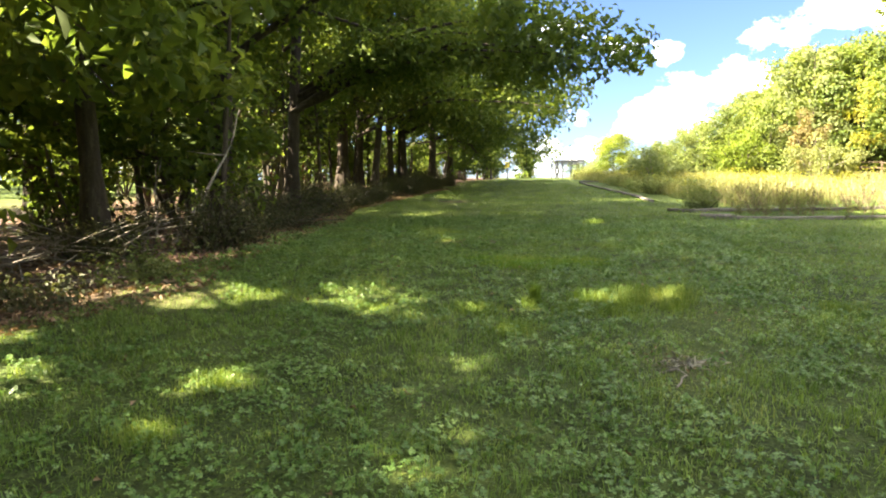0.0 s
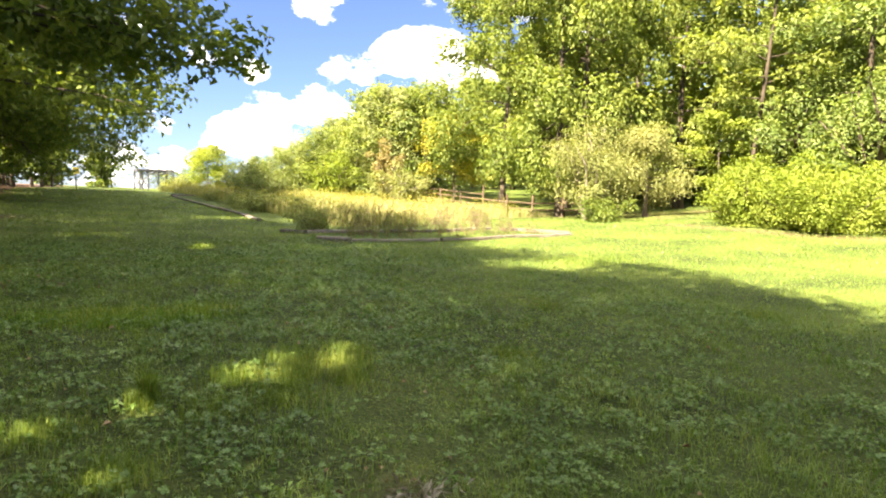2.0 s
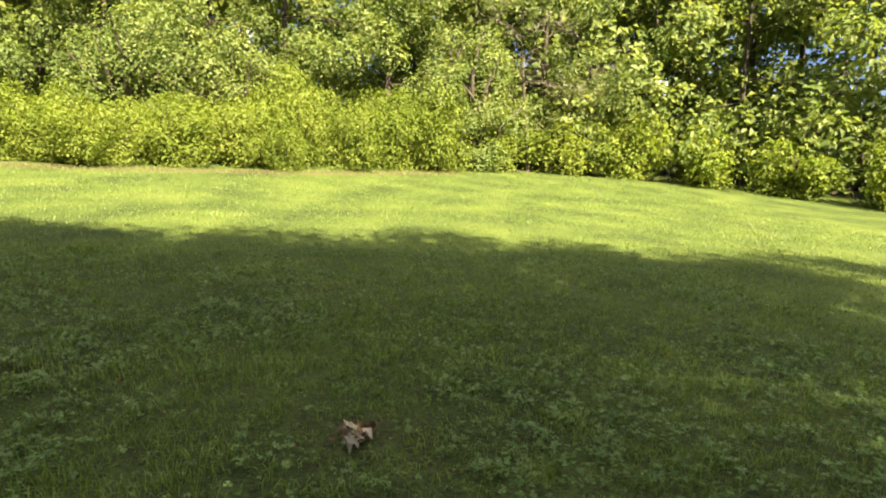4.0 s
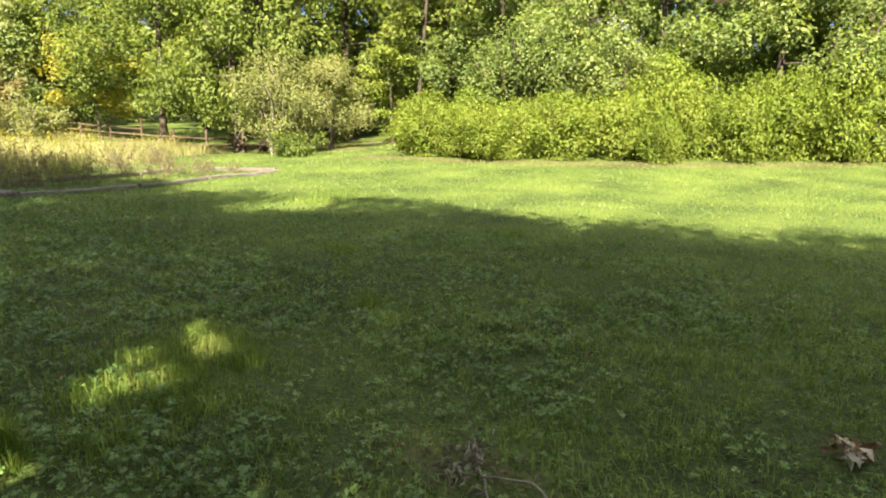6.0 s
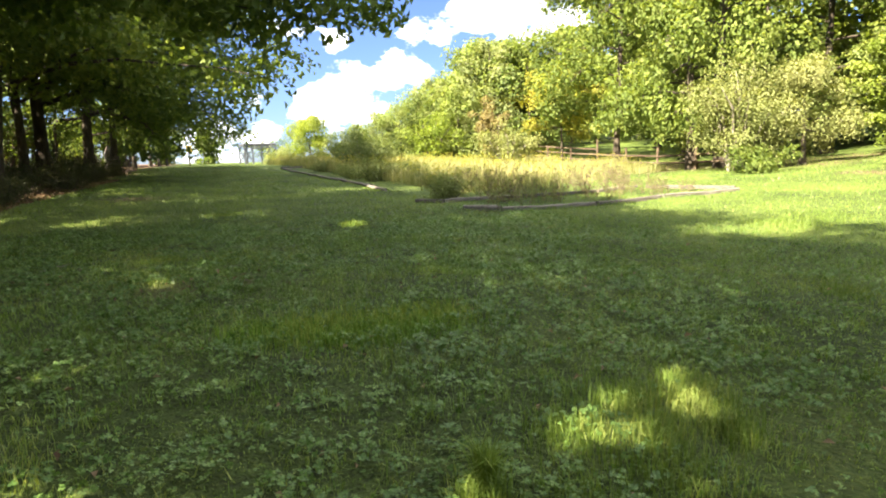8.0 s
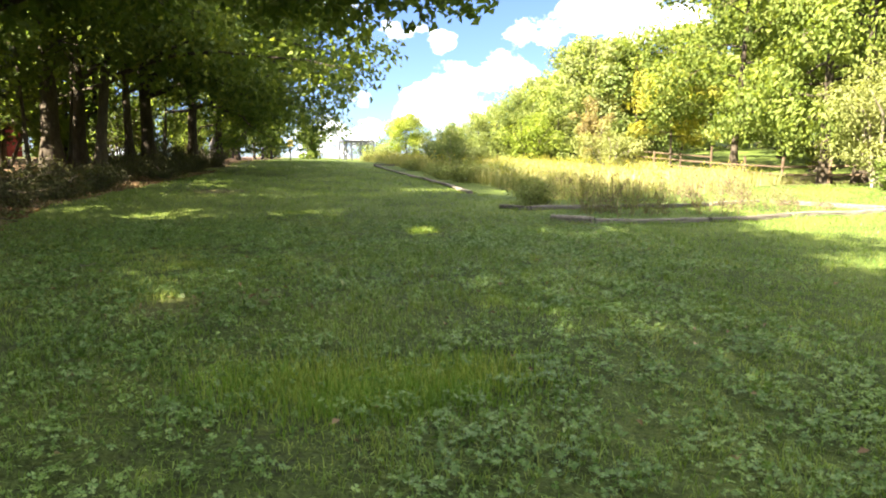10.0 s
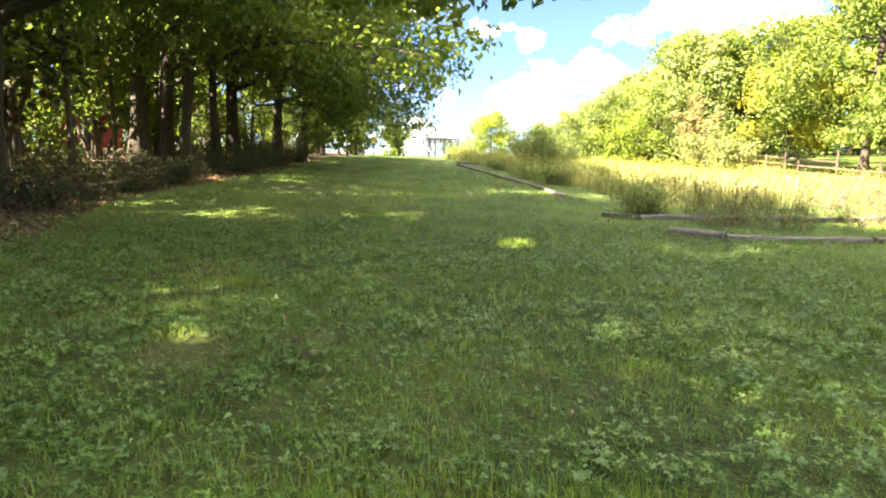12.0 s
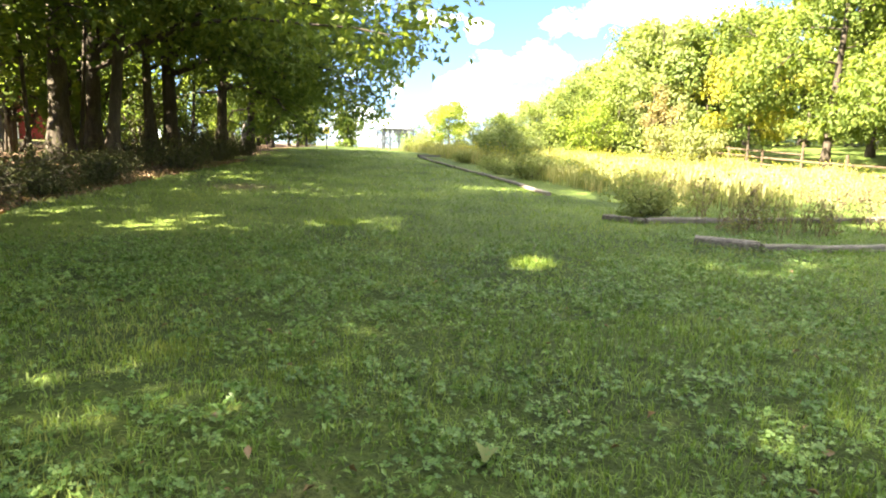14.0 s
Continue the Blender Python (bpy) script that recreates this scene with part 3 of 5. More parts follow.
# trees farther along and deeper in the wood
deep = [tree((-22.0, 38.0), 17.5, 3.2, 4.8, 0.2, 2900, 0.44, 151, M_LEAF_WOOD, M_BARK, WOOD, "trees of the wood", droop=0.2, sides=(7, 4, 3)),
        tree((-20.0, 46.0), 17.0, 3.0, 4.8, 0.17, 2900, 0.44, 152, M_LEAF_WOOD, M_BARK, WOOD, "trees of the wood", droop=0.2, sides=(7, 4, 3)),
        tree((-8.0, 30.5), 16.5, 2.6, 4.6, 0.19, 2900, 0.44, 153, M_LEAF_WOOD, M_BARK, WOOD, "trees of the wood", droop=0.2, sides=(7, 4, 3))]
spots, tries = [(a[0], a[1]) for a in WOOD_TREES] + [(-22.0, 38.0), (-20.0, 46.0), (-8.0, 30.5)], 0
# listed spots below y = 10 are unseen canopy, added to block the sun
far_spots = [(1.8, 49.5), (3.2, 55.5), (4.2, 61.0), (5.5, 68.0), (-1.0, 48.0), (0.5, 56.0), (-11.0, -3.5), (-12.0, -8.5), (-11.5, 9.0), (-10.0, -14.0), (-9.5, 15.5), (-9.5, -19.0)]
while len(far_spots) < 46 and tries < 4000:
    tries += 1
    x, y = rng0.uniform(-26, 8), rng0.uniform(-22, 74)
    if x > wood_edge(y) - 3.6 or min((x - a) ** 2 + (y - b) ** 2 for a, b in spots + far_spots) < 3.2 ** 2:
        continue
    far_spots.append((x, y))
for i, (x, y) in enumerate(far_spots):
    low_wood = y < 34 and x < -9.5
    if (low_wood and (i % 2 or (x < -17 and i % 4))) or (i > 11 and 34 <= y < 62 and i % 3 == 0):
        continue
    again(deep[i % 3], x, y, rng0.uniform(0, 360), rng0.uniform(0.85, 1.1) * (0.62 if low_wood else 0.55 if y > 46 and x > -4 else 1.0))

# thin young trees between the tall ones, drawn up towards the light
POLE = "thin young woodland tree leaning towards the light"
y_a = tree((-4.9, 13.0), 9.5, 2.6, 2.4, 0.075, 1500, 0.2, 161, M_LEAF_WOOD, M_BARK, POLE, "young trees of the wood", lean=(0.10, 0.03), gaps=True, droop=0.3, clump=0.26, sides=(8, 5, 3))
y_b = tree((-4.6, 22.6), 10.5, 3.0, 2.2, 0.085, 1500, 0.2, 162, M_LEAF_WOOD, M_BARK, POLE, "young trees of the wood", lean=(-0.06, 0.05), gaps=True, droop=0.3, clump=0.26, sides=(8, 5, 3))
for i, (x, y) in enumerate(((-6.9, 8.8), (-7.4, 14.6), (-6.3, 17.6), (-5.6, 21.4), (-6.6, 24.4), (-5.2, 28.0), (-4.6, 30.4), (-4.3, 34.6), (-3.0, 35.8), (-2.2, 40.6), (-8.6, 18.4), (-7.2, 30.6), (-1.0, 41.4), (-9.6, 11.2))):
    again((y_a, y_b)[i % 2], x, y, (0, 20, -25, 160, 200)[i % 5], rng0.uniform(0.85, 1.15))

# ---- right-hand trees, hedge and far hill ----
FIELD = "broad leafy field tree in full sunlit green leaf"
f_a = tree((29.6, 33.0), 17.0, 3.0, 6.0, 0.22, 21000, 0.25, 201, M_LEAF_FIELD, M_BARK, FIELD, "field trees", droop=0.15, clump=0.19, flat=0.8)
f_b = tree((32.6, 29.8), 18.0, 3.0, 6.0, 0.30, 19000, 0.25, 202, M_LEAF_FIELD, M_BARK, FIELD, "field trees", droop=0.12, clump=0.19, flat=0.8)
f_c = tree((35.0, 22.6), 17.5, 2.8, 6.0, 0.26, 19000, 0.25, 203, M_LEAF_FIELD, M_BARK, FIELD, "field trees", lean=(0.03, 0.03), droop=0.2, clump=0.19, flat=0.8)
VINE = "tree hung with broad-leaved vines down to the ground"
v_a = tree((29.4, 11.0), 12.5, 1.2, 4.6, 0.2, 22000, 0.18, 211, M_LEAF_VINE, M_BARK, VINE, "vine-hung trees", droop=0.55, clump=0.19, flat=0.8)
v_b = tree((30.2, 3.4), 14.5, 1.6, 5.0, 0.2, 22000, 0.18, 212, M_LEAF_VINE, M_BARK, VINE, "vine-hung trees", droop=0.5, clump=0.19, flat=0.8)
f_far = tree((54.0, 18.0), 17.0, 2.6, 6.2, 0.26, 3600, 0.56, 204, M_LEAF_FIELD, M_BARK, FIELD, "field trees", droop=0.15, clump=0.19, flat=0.8, sides=(6, 4, 3))
v_far = tree((37.0, -3.0), 15.0, 0.8, 5.6, 0.2, 5000, 0.38, 213, M_LEAF_VINE, M_BARK, VINE, "vine-hung trees", droop=0.5, clump=0.19, flat=0.8, sides=(6, 4, 3))
for x, y, s, a, src in ((25.2, 23.8, 0.8, 30, f_c), (26.0, 22.8, 0.75, 190, f_b), (30.0, -1.5, 1.0, 40, v_a), (33.5, 1.5, 1.2, 90, v_b), (32.0, -4.0, 1.0, 130, v_a), (31.4, 14.4, 0.85, 210, v_a), (30.8, -10.2, 0.9, 300, v_a), (31.5, -7.0, 1.05, 200, v_b), (38.0, 16.5, 1.15, 20, f_far),
                        (41.0, 30.0, 1.05, 60, f_far), (45.0, 23.0, 1.1, 10, f_far), (40.0, 6.0, 1.2, 220, f_far), (36.5, -14.5, 1.25, 75, v_far), (33.0, -28.5, 1.3, 15, v_far), (28.5, -29.5, 1.3, 105, v_far), (31.5, -24.0, 1.2, 195, v_far), (24.0, -31.0, 1.3, 285, v_far), (37.5, -20.5, 1.3, 60, v_far), (34.0, -22.5, 1.2, 165, v_far), (40.5, -5.0, 1.2, 255, v_far), (33.5, -13.0, 1.1, 20, v_far), (30.5, -16.5, 0.95, 50, v_far), (34.5, -9.0, 1.1, 170, v_far), (31.8, 6.8, 0.95, 260, v_a), (28.0, -20.5, 1.0, 100, v_far), (25.0, -24.0, 1.0, 150, v_far), (20.5, -27.0, 1.05, 200, v_far), (15.0, -29.5, 1.0, 250, v_far), (9.0, -31.0, 1.05, 300, v_far), (3.0, -31.5, 1.0, 350, v_far), (-3.0, -30.0, 1.0, 30, v_far),
                        (40.0, 38.5, 0.9, 120, f_far), (35.0, -19.0, 1.15, 80, v_far), (44.0, 12.0, 1.2, 45, f_far), (39.5, -11.0, 1.25, 10, f_far), (37.5, -26.0, 1.2, 250, v_far), (43.0, -20.0, 1.25, 30, f_far)):
    again(src, x, y, a, s, s * 1.35 if x < 27 and src in (f_b, f_c) else None)
# a dark leafy edge closing the field beyond the fence
for i in range(15):
    again(v_far, 47.5 + rng0.uniform(-1.5, 1.5) + 0.1 * i, 4 + 4.2 * i, 47 * i, rng0.uniform(0.85, 1.1), rng0.uniform(0.5, 0.7))
# the wood's far side: a line of trees up the right flank of the hill
HILL = "leafy tree in the sunlit line of trees up the hill"
h_a = tree((33.0, 50.5), 10.5, 0.7, 3.9, 0.17, 5200, 0.29, 221, M_LEAF_FIELD, M_BARK, HILL, "trees on the hill", droop=0.35, clump=0.27, flat=0.95, sides=(6, 4, 3))
# the paler grey-green leaf puts distance haze into this tree's colour
h_b = tree((36.5, 55.0), 11.5, 0.7, 3.6, 0.17, 5200, 0.29, 222, M_LEAF_GREY, M_BARK, HILL, "trees on the hill", droop=0.3, clump=0.27, flat=1.0, sides=(6, 4, 3))
h_c = tree((32.4, 56.5), 9.0, 0.5, 3.8, 0.15, 5200, 0.28, 223, M_LEAF_VINE, M_BARK, HILL, "trees on the hill", droop=0.4, clump=0.27, flat=0.95, sides=(6, 4, 3))
# the line climbs from low growth on the rise to full height on the right flank: bearing from the start, distance, height
for i in range(30):
    bearing = 20.2 + 0.55 * i + rng0.uniform(-0.3, 0.3)
    dist = (51.0, 61.0, 55.5)[i % 3] + rng0.uniform(-1.5, 1.5)
    top = float(np.interp(bearing, (19.5, 22, 24, 25.7, 27.6, 29.5, 31.5, 36), (2.9, 4.2, 5.1, 6.0, 7.7, 9.2, 10.2, 11.0))) * dist / 55.0 * rng0.uniform(0.72, 1.08)
    src, full = ((h_a, 10.5), (h_b, 11.5), (h_c, 9.0))[(i * 7 + i // 3) % 3]
    again(src, dist * math.sin(radians(bearing)), dist * math.cos(radians(bearing)), rng0.uniform(0, 360), max(0.42, 0.95 * top / full), top / full)
for i in range(12):
    again(f_far, 54 + rng0.uniform(-4, 4), 18 + i * 4.5, rng0.uniform(0, 360), rng0.uniform(0.8, 1.0))

gold = tree((28.9, 37.6), 7.2, 2.2, 3.0, 0.09, 5200, 0.2, 231, M_LEAF_GOLD, M_BARK, "small tree with golden-green leaves by the fence", flat=0.7, clump=0.24)
shrub((23.6, 38.9), 4.6, 2.8, 5200, 0.15, 234, M_LEAF_RUSSET, "tall shrub with russet and brown leaves by the fence", stems=12, low=0.25)
shrub((22.8, 44.3), 3.8, 3.2, 5200, 0.16, 235, M_LEAF_BRAMBLE, "bright green bushy shrub in the meadow", stems=12, low=0.2)
again(gold, 29.6, 43.0, 120, 0.85)
again(gold, 31.0, 48.0, 40, 1.0)
lone = tree((15.6, 54.6), 4.1, 0.8, 1.85, 0.07, 8000, 0.15, 232, M_LEAF_BRAMBLE, M_BARK, "small round-headed tree standing alone on the rise", flat=0.9, clump=0.32)

PALE = "pale grey-green flowering shrub with many stems"
p_a = shrub((22.2, 19.4), 4.3, 4.3, 16000, 0.105, 241, M_LEAF_PALE, PALE, stems=18, bark=M_BARK_PALE, low=0.32)
tree((24.3, 17.9), 4.2, 1.4, 1.75, 0.11, 11000, 0.105, 242, M_LEAF_PALE, M_BARK, "small pale grey-green tree with a short bare trunk", flat=1.0, clump=0.36, droop=0.3)
skirt = shrub((20.9, 17.9), 1.1, 2.0, 2600, 0.12, 243, M_LEAF_FIELD, "low leafy bush under a pale shrub", stems=9)

# vines heaped over saplings, and what stands round them
MOUND = "steep mound of broad-leaved vines smothering young trees"
shrub((26.4, 9.3), 6.4, 6.4, 19000, 0.15, 261, M_LEAF_VINE, MOUND, "vine_mound", 17, "vine mounds behind the hedge", low=0.15, flat=0.75)
shrub((27.2, 5.4), 5.4, 5.2, 13000, 0.15, 262, M_LEAF_VINE, MOUND, "vine_mound", 14, "vine mounds behind the hedge", low=0.15, flat=0.75)
m_c = shrub((27.2, -5.2), 7.0, 5.6, 16000, 0.15, 263, M_LEAF_VINE, MOUND, "vine_mound", 15, "vine mounds behind the hedge", low=0.12, flat=0.6)
shrub((29.6, -11.4), 5.2, 4.6, 10000, 0.15, 264, M_LEAF_GREY, MOUND, "vine_mound", 12, "vine mounds behind the hedge", low=0.12, flat=0.7)
for x, y, a, k in ((31.8, -15.6, 120, 0.95), (29.8, -19.6, 210, 0.85)):
    again(m_c, x, y, a, k)
tree((27.6, 16.2), 5.4, 1.3, 1.9, 0.05, 4200, 0.15, 265, M_LEAF_BRAMBLE, M_BARK, "young tree with bright green leaves behind the shrubs", flat=0.4, clump=0.26, droop=0.2)
tree((27.8, 15.0), 13.5, 5.0, 2.6, 0.14, 5000, 0.2, 266, M_LEAF_FIELD, M_BARK, "slender dark trunk leaning over the end of the hedge", lean=(0.0, -0.07), clump=0.2)


def dead_tree(at, height, seed, label):
    """A bare grey dead tree: a crooked stem, limbs and sprays of fine twigs."""
    r = np.random.default_rng(seed)
    ob = thing("dead_tree", on_ground(at), label, "tree")
    stem, twigs = Tubes(), Tubes()
    knots = [np.array([0.10 * height * q * math.sin(3 * q), 0.06 * height * q, height * q]) for q in np.linspace(0, 1, 9)]
    stem.limb(knots, 0.11 * (1 - 0.85 * np.linspace(0, 1, 9)), 7)
    for i in range(22):
        q = r.uniform(0.45, 1.0)
        base = knots[int(q * 8)]
        az, ln = i * 2.4, height * 0.30 * r.uniform(0.6, 1.1)
        d = np.array([math.cos(az), math.sin(az), r.uniform(0.1, 0.7)])
        limb = [base + d * ln * k + np.array([0, 0, -0.25 * ln * k * k]) + 0.05 * r.normal(size=3) for k in np.linspace(0, 1, 6)]
        stem.limb(limb, 0.03 * (1 - 0.8 * np.linspace(0, 1, 6)), 5)
        for _ in range(12):
            p0 = limb[r.integers(2, 6)]
            e = d * 0.5 + 0.7 * r.normal(size=3); e /= np.linalg.norm(e)
            tip = p0 + e * r.uniform(0.5, 1.1)
            twigs.limb([p0, 0.5 * (p0 + tip) + 0.06 * r.normal(size=3), tip], [0.011, 0.008, 0.004], 3)
    part("trunk", stem.mesh("trunk", M_BARK), ob)
    tagged(part("twigs", twigs.mesh("twigs", M_BARK_PALE), ob), kind="stuff")
    return ob


def on_ground(at):
    return (at[0], at[1], ground_z(*at) - 0.05)


dead_tree((28.6, -8.6), 9.0, 267, "bare grey dead tree among the vines")
dead_tree((31.0, -13.0), 7.5, 268, "bare grey dead tree among the vines")

HEDGE = "sunlit bramble bush in a long thick hedge"
b_a = shrub((22.3, 12.2), 2.1, 3.6, 11000, 0.105, 251, M_LEAF_BRAMBLE, HEDGE, "bramble_bush", 13, "hedge of brambles", low=0.05)
b_b = shrub((22.2, 9.6), 2.0, 3.8, 11000, 0.105, 252, M_LEAF_BRAMBLE, HEDGE, "bramble_bush", 13, "hedge of brambles", low=0.05)
b_far = shrub((28.0, -6.6), 2.9, 3.8, 3600, 0.18, 253, M_LEAF_BRAMBLE, HEDGE, "bramble_bush", 12, "hedge of brambles")
# x, y, width and height of each bush
for i, (x, y, s, h) in enumerate(((23.0, 7.2, 1.0, 1.0), (24.0, 5.0, 1.05, 1.15), (24.9, 3.1, 1.05, 1.5), (25.0, 0.8, 1.0, 1.2), (25.7, -1.2, 1.0, 1.35), (26.2, -3.2, 1.1, 1.6), (24.1, 10.9, 1.0, 1.05), (24.8, 7.9, 1.05, 1.1),
                                  (26.4, 3.4, 1.1, 1.6), (27.2, -0.4, 1.1, 1.6), (23.4, 13.4, 0.75, 0.85), (22.2, 11.0, 0.7, 0.75), (23.2, 3.3, 0.7, 0.8))):
    again((b_a, b_b)[i % 2], x, y, 70 * i, s, h)
for i, (x, y, s) in enumerate(((29.8, -9.5, 1.2), (31.5, -13.0, 1.2), (29.5, -4.0, 1.2), (28.4, -10.0, 1.1), (27.0, -13.4, 1.1), (25.2, -16.6, 1.15), (22.8, -19.6, 1.1), (19.8, -22.2, 1.15), (16.2, -24.4, 1.1), (12.2, -26.0, 1.15))):
    again(b_far, x, y, 70 * i, s, s * (0.85, 1.1, 0.95)[i % 3])


# ---- understorey and undergrowth of the wood ----
UNDER = "shaded understorey bush with thin stems and dark green leaves"
shrub((16.2, 67.8), 2.6, 6.0, 2600, 0.18, 524, M_LEAF_WOOD, "dark bushes behind the pergola on the rise", "dark_bush", 12)
u_a = shrub((-7.8, 7.8), 3.6, 3.4, 1400, 0.17, 301, M_LEAF_WOOD, UNDER, "understorey_bush", 8, "understorey of the wood", low=0.3)
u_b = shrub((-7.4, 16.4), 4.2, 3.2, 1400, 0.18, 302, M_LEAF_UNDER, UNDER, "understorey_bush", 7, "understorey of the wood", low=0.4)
spots = [(-9.2, 3.5), (-11.0, 9.5), (-9.8, 16.0), (-12.5, 5.5), (-7.2, 18.2), (-9.8, 20.0), (-7.0, 27.0), (-9.5, 28.0), (-5.5, 33.5), (-4.0, 38.5), (-2.5, 43.0), (-13.5, 14.0), (-13.0, 21.0),
         (-8.0, 35.0), (-1.0, 51.0), (1.0, 59.0), (-9.8, -1.5), (-12.0, 25.5), (-15.5, 9.0), (-16.0, 1.5), (-17.0, 18.0), (-15.5, 29.0), (-12.0, 36.0), (-18.5, 12.5), (-19.0, 5.0), (-21.0, 21.0),
         (-14.0, 42.0), (-20.0, 32.0), (-22.0, 14.0), (-22.5, 8.0), (-23.0, -1.0), (-25.0, 26.0), (-8.0, 46.0), (2.0, 66.0), (-2.0, 62.0), (-26.0, 18.0), (-27.0, 6.0), (-6.5, 22.5), (-7.6, 12.4)]
for i, (x, y) in enumerate(spots):
    again((u_a, u_b)[i % 2], x, y, 77 * i, rng0.uniform(0.8, 1.35))
far_u = shrub((-30.0, 12.0), 7.0, 6.5, 1600, 0.5, 303, M_LEAF_WOOD, "tall sunlit bushes beyond the wood", "thicket_bush", 9, "thicket beyond the wood")
for i in range(17):
    again(far_u, -31.0 + rng0.uniform(-2, 2) + (0.45 * (i - 9) if i > 9 else 0), -22 + 6.0 * i, 50 * i, rng0.uniform(0.8, 1.2))
for i in range(9):
    again(far_u, -26 + 4.6 * i, 80 + rng0.uniform(-2, 2), 50 * i, rng0.uniform(0.7, 1.0))
LOW = "low dark tangle of undergrowth at the wood's edge"
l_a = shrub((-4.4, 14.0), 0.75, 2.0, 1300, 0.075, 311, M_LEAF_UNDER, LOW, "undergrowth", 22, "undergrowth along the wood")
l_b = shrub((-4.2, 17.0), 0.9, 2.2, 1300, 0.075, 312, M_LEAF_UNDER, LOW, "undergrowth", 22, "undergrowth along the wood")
for i in range(76):
    y = 4.0 + 0.48 * i + rng0.uniform(-0.3, 0.3)
    if y < 9.5 and i % 4:
        continue
    x = float(wood_edge(y)) + (0.1 if y > 9.5 else -1.2) - abs(rng0.normal()) * 2.2
    k = rng0.uniform(0.6, 1.05) * (0.75 if y < 9 else 1.0)
    again((l_a, l_b)[i % 2], x, y, 51 * i, k, k * rng0.uniform(0.7, 1.4))

# twigs and fallen leaves on the wood floor
rng = np.random.default_rng(41)
n = 15000
fy_ = rng.uniform(-4, 34, n)
fx_ = wood_edge(fy_) + 0.5 - np.abs(rng.exponential(3.2, n))
pos = np.stack([fx_, fy_, terrain(fx_, fy_) + 0.012 + 0.03 * rng.random(n)], 1)
tagged(new("leaf_litter", leaves("leaf_litter", pos, np.array([0, 0, 1.0]) + 0.5 * rng.normal(size=(n, 3)), 0.085, M_DEAD_LEAF, rng)),
       "brown and russet fallen leaves scattered over the wood floor", "leaf litter", kind="stuff")


def stick(pts, radius, label, mat=M_BARK, name="fallen_branch", twigs=0, seed=0):
    """A branch along the points, with side twigs."""
    r = np.random.default_rng(seed)
    base = np.array(pts[0], float)
    q = np.array(pts, float) - base
    ts = np.linspace(0, 1, 9)
    ax = np.linspace(0, 1, len(q))
    path = np.stack([np.interp(ts, ax, q[:, k]) for k in range(3)], 1) + np.array([0, 0, 1]) * 0.01 * r.normal(size=(9, 1))
    path[:, :2] += radius * 1.2 * r.normal(size=(9, 2))
    tub = Tubes()
    tub.limb(path, radius * (1 - 0.65 * ts), 7)
    for _ in range(twigs):
        k = r.integers(2, 8)
        d = r.normal(size=3); d[2] = abs(d[2]) * 0.6; d /= np.linalg.norm(d)
        ln = r.uniform(0.25, 0.6) * np.linalg.norm(q[-1]) * 0.5
        tub.limb([path[k], path[k] + d * ln * 0.5, path[k] + d * ln + 0.05 * r.normal(size=3)], [radius * 0.45, radius * 0.3, radius * 0.1], 5)
    ob = new(name, tub.mesh(name, mat))
    ob.location = base
    return tagged(ob, label, "branch")


def on(x, y, up=0.0):
    return (x, y, ground_z(x, y) + up)


stick([on(-5.2, 11.3, -0.02), (-4.7, 12.0, 1.6), (-4.2, 12.6, 3.0)], 0.045, "pale dead sapling leaning against the wood's edge", M_BARK_PALE, "leaning_sapling", 4, 1)
stick([on(-5.9, 12.2, -0.02), (-5.85, 12.2, 2.2)], 0.03, "thin pale sapling stem standing in the wood", M_BARK_PALE, "leaning_sapling", 3, 2)
stick([on(-3.3, 21.6, 0.02), on(-2.75, 22.0, 0.55)], 0.03, "broken pale branch sticking up from undergrowth", M_BARK_PALE, twigs=4, seed=3)
stick([on(1.5, 3.75, 0.03), on(1.63, 3.95, 0.05), on(1.6, 4.3, 0.03)], 0.008, "thin pale stick lying in the grass", M_BARK_PALE, seed=4)
stick([on(-7.4, 9.4, 0.05), on(-5.6, 8.4, 0.2)], 0.03, "dead branch lying on leaf litter", M_BARK_PALE, twigs=5, seed=5)
stick([on(-8.4, 11.0, 0.1), on(-7.0, 11.8, 0.55)], 0.035, "dead branch lying on leaf litter", M_BARK, twigs=6, seed=6)
stick([on(-5.3, 7.0, 0.04), on(-4.0, 7.5, 0.10)], 0.018, "dead branch lying on leaf litter", M_BARK_PALE, twigs=5, seed=7)
stick([on(-5.2, 21.4, 0.03), on(-3.9, 20.8, 0.06)], 0.02, "dead branch lying on leaf litter", M_BARK_PALE, twigs=3, seed=8)
stick([on(-1.05, 12.4, 0.02), on(-0.75, 12.6, 0.05)], 0.008, "thin pale stick lying in the grass", M_BARK_PALE, seed=9)
stick([on(1.5, 4.05, 0.02), on(1.95, 4.25, 0.05)], 0.008, "thin pale stick lying in the grass", M_BARK_PALE, twigs=4, seed=10)


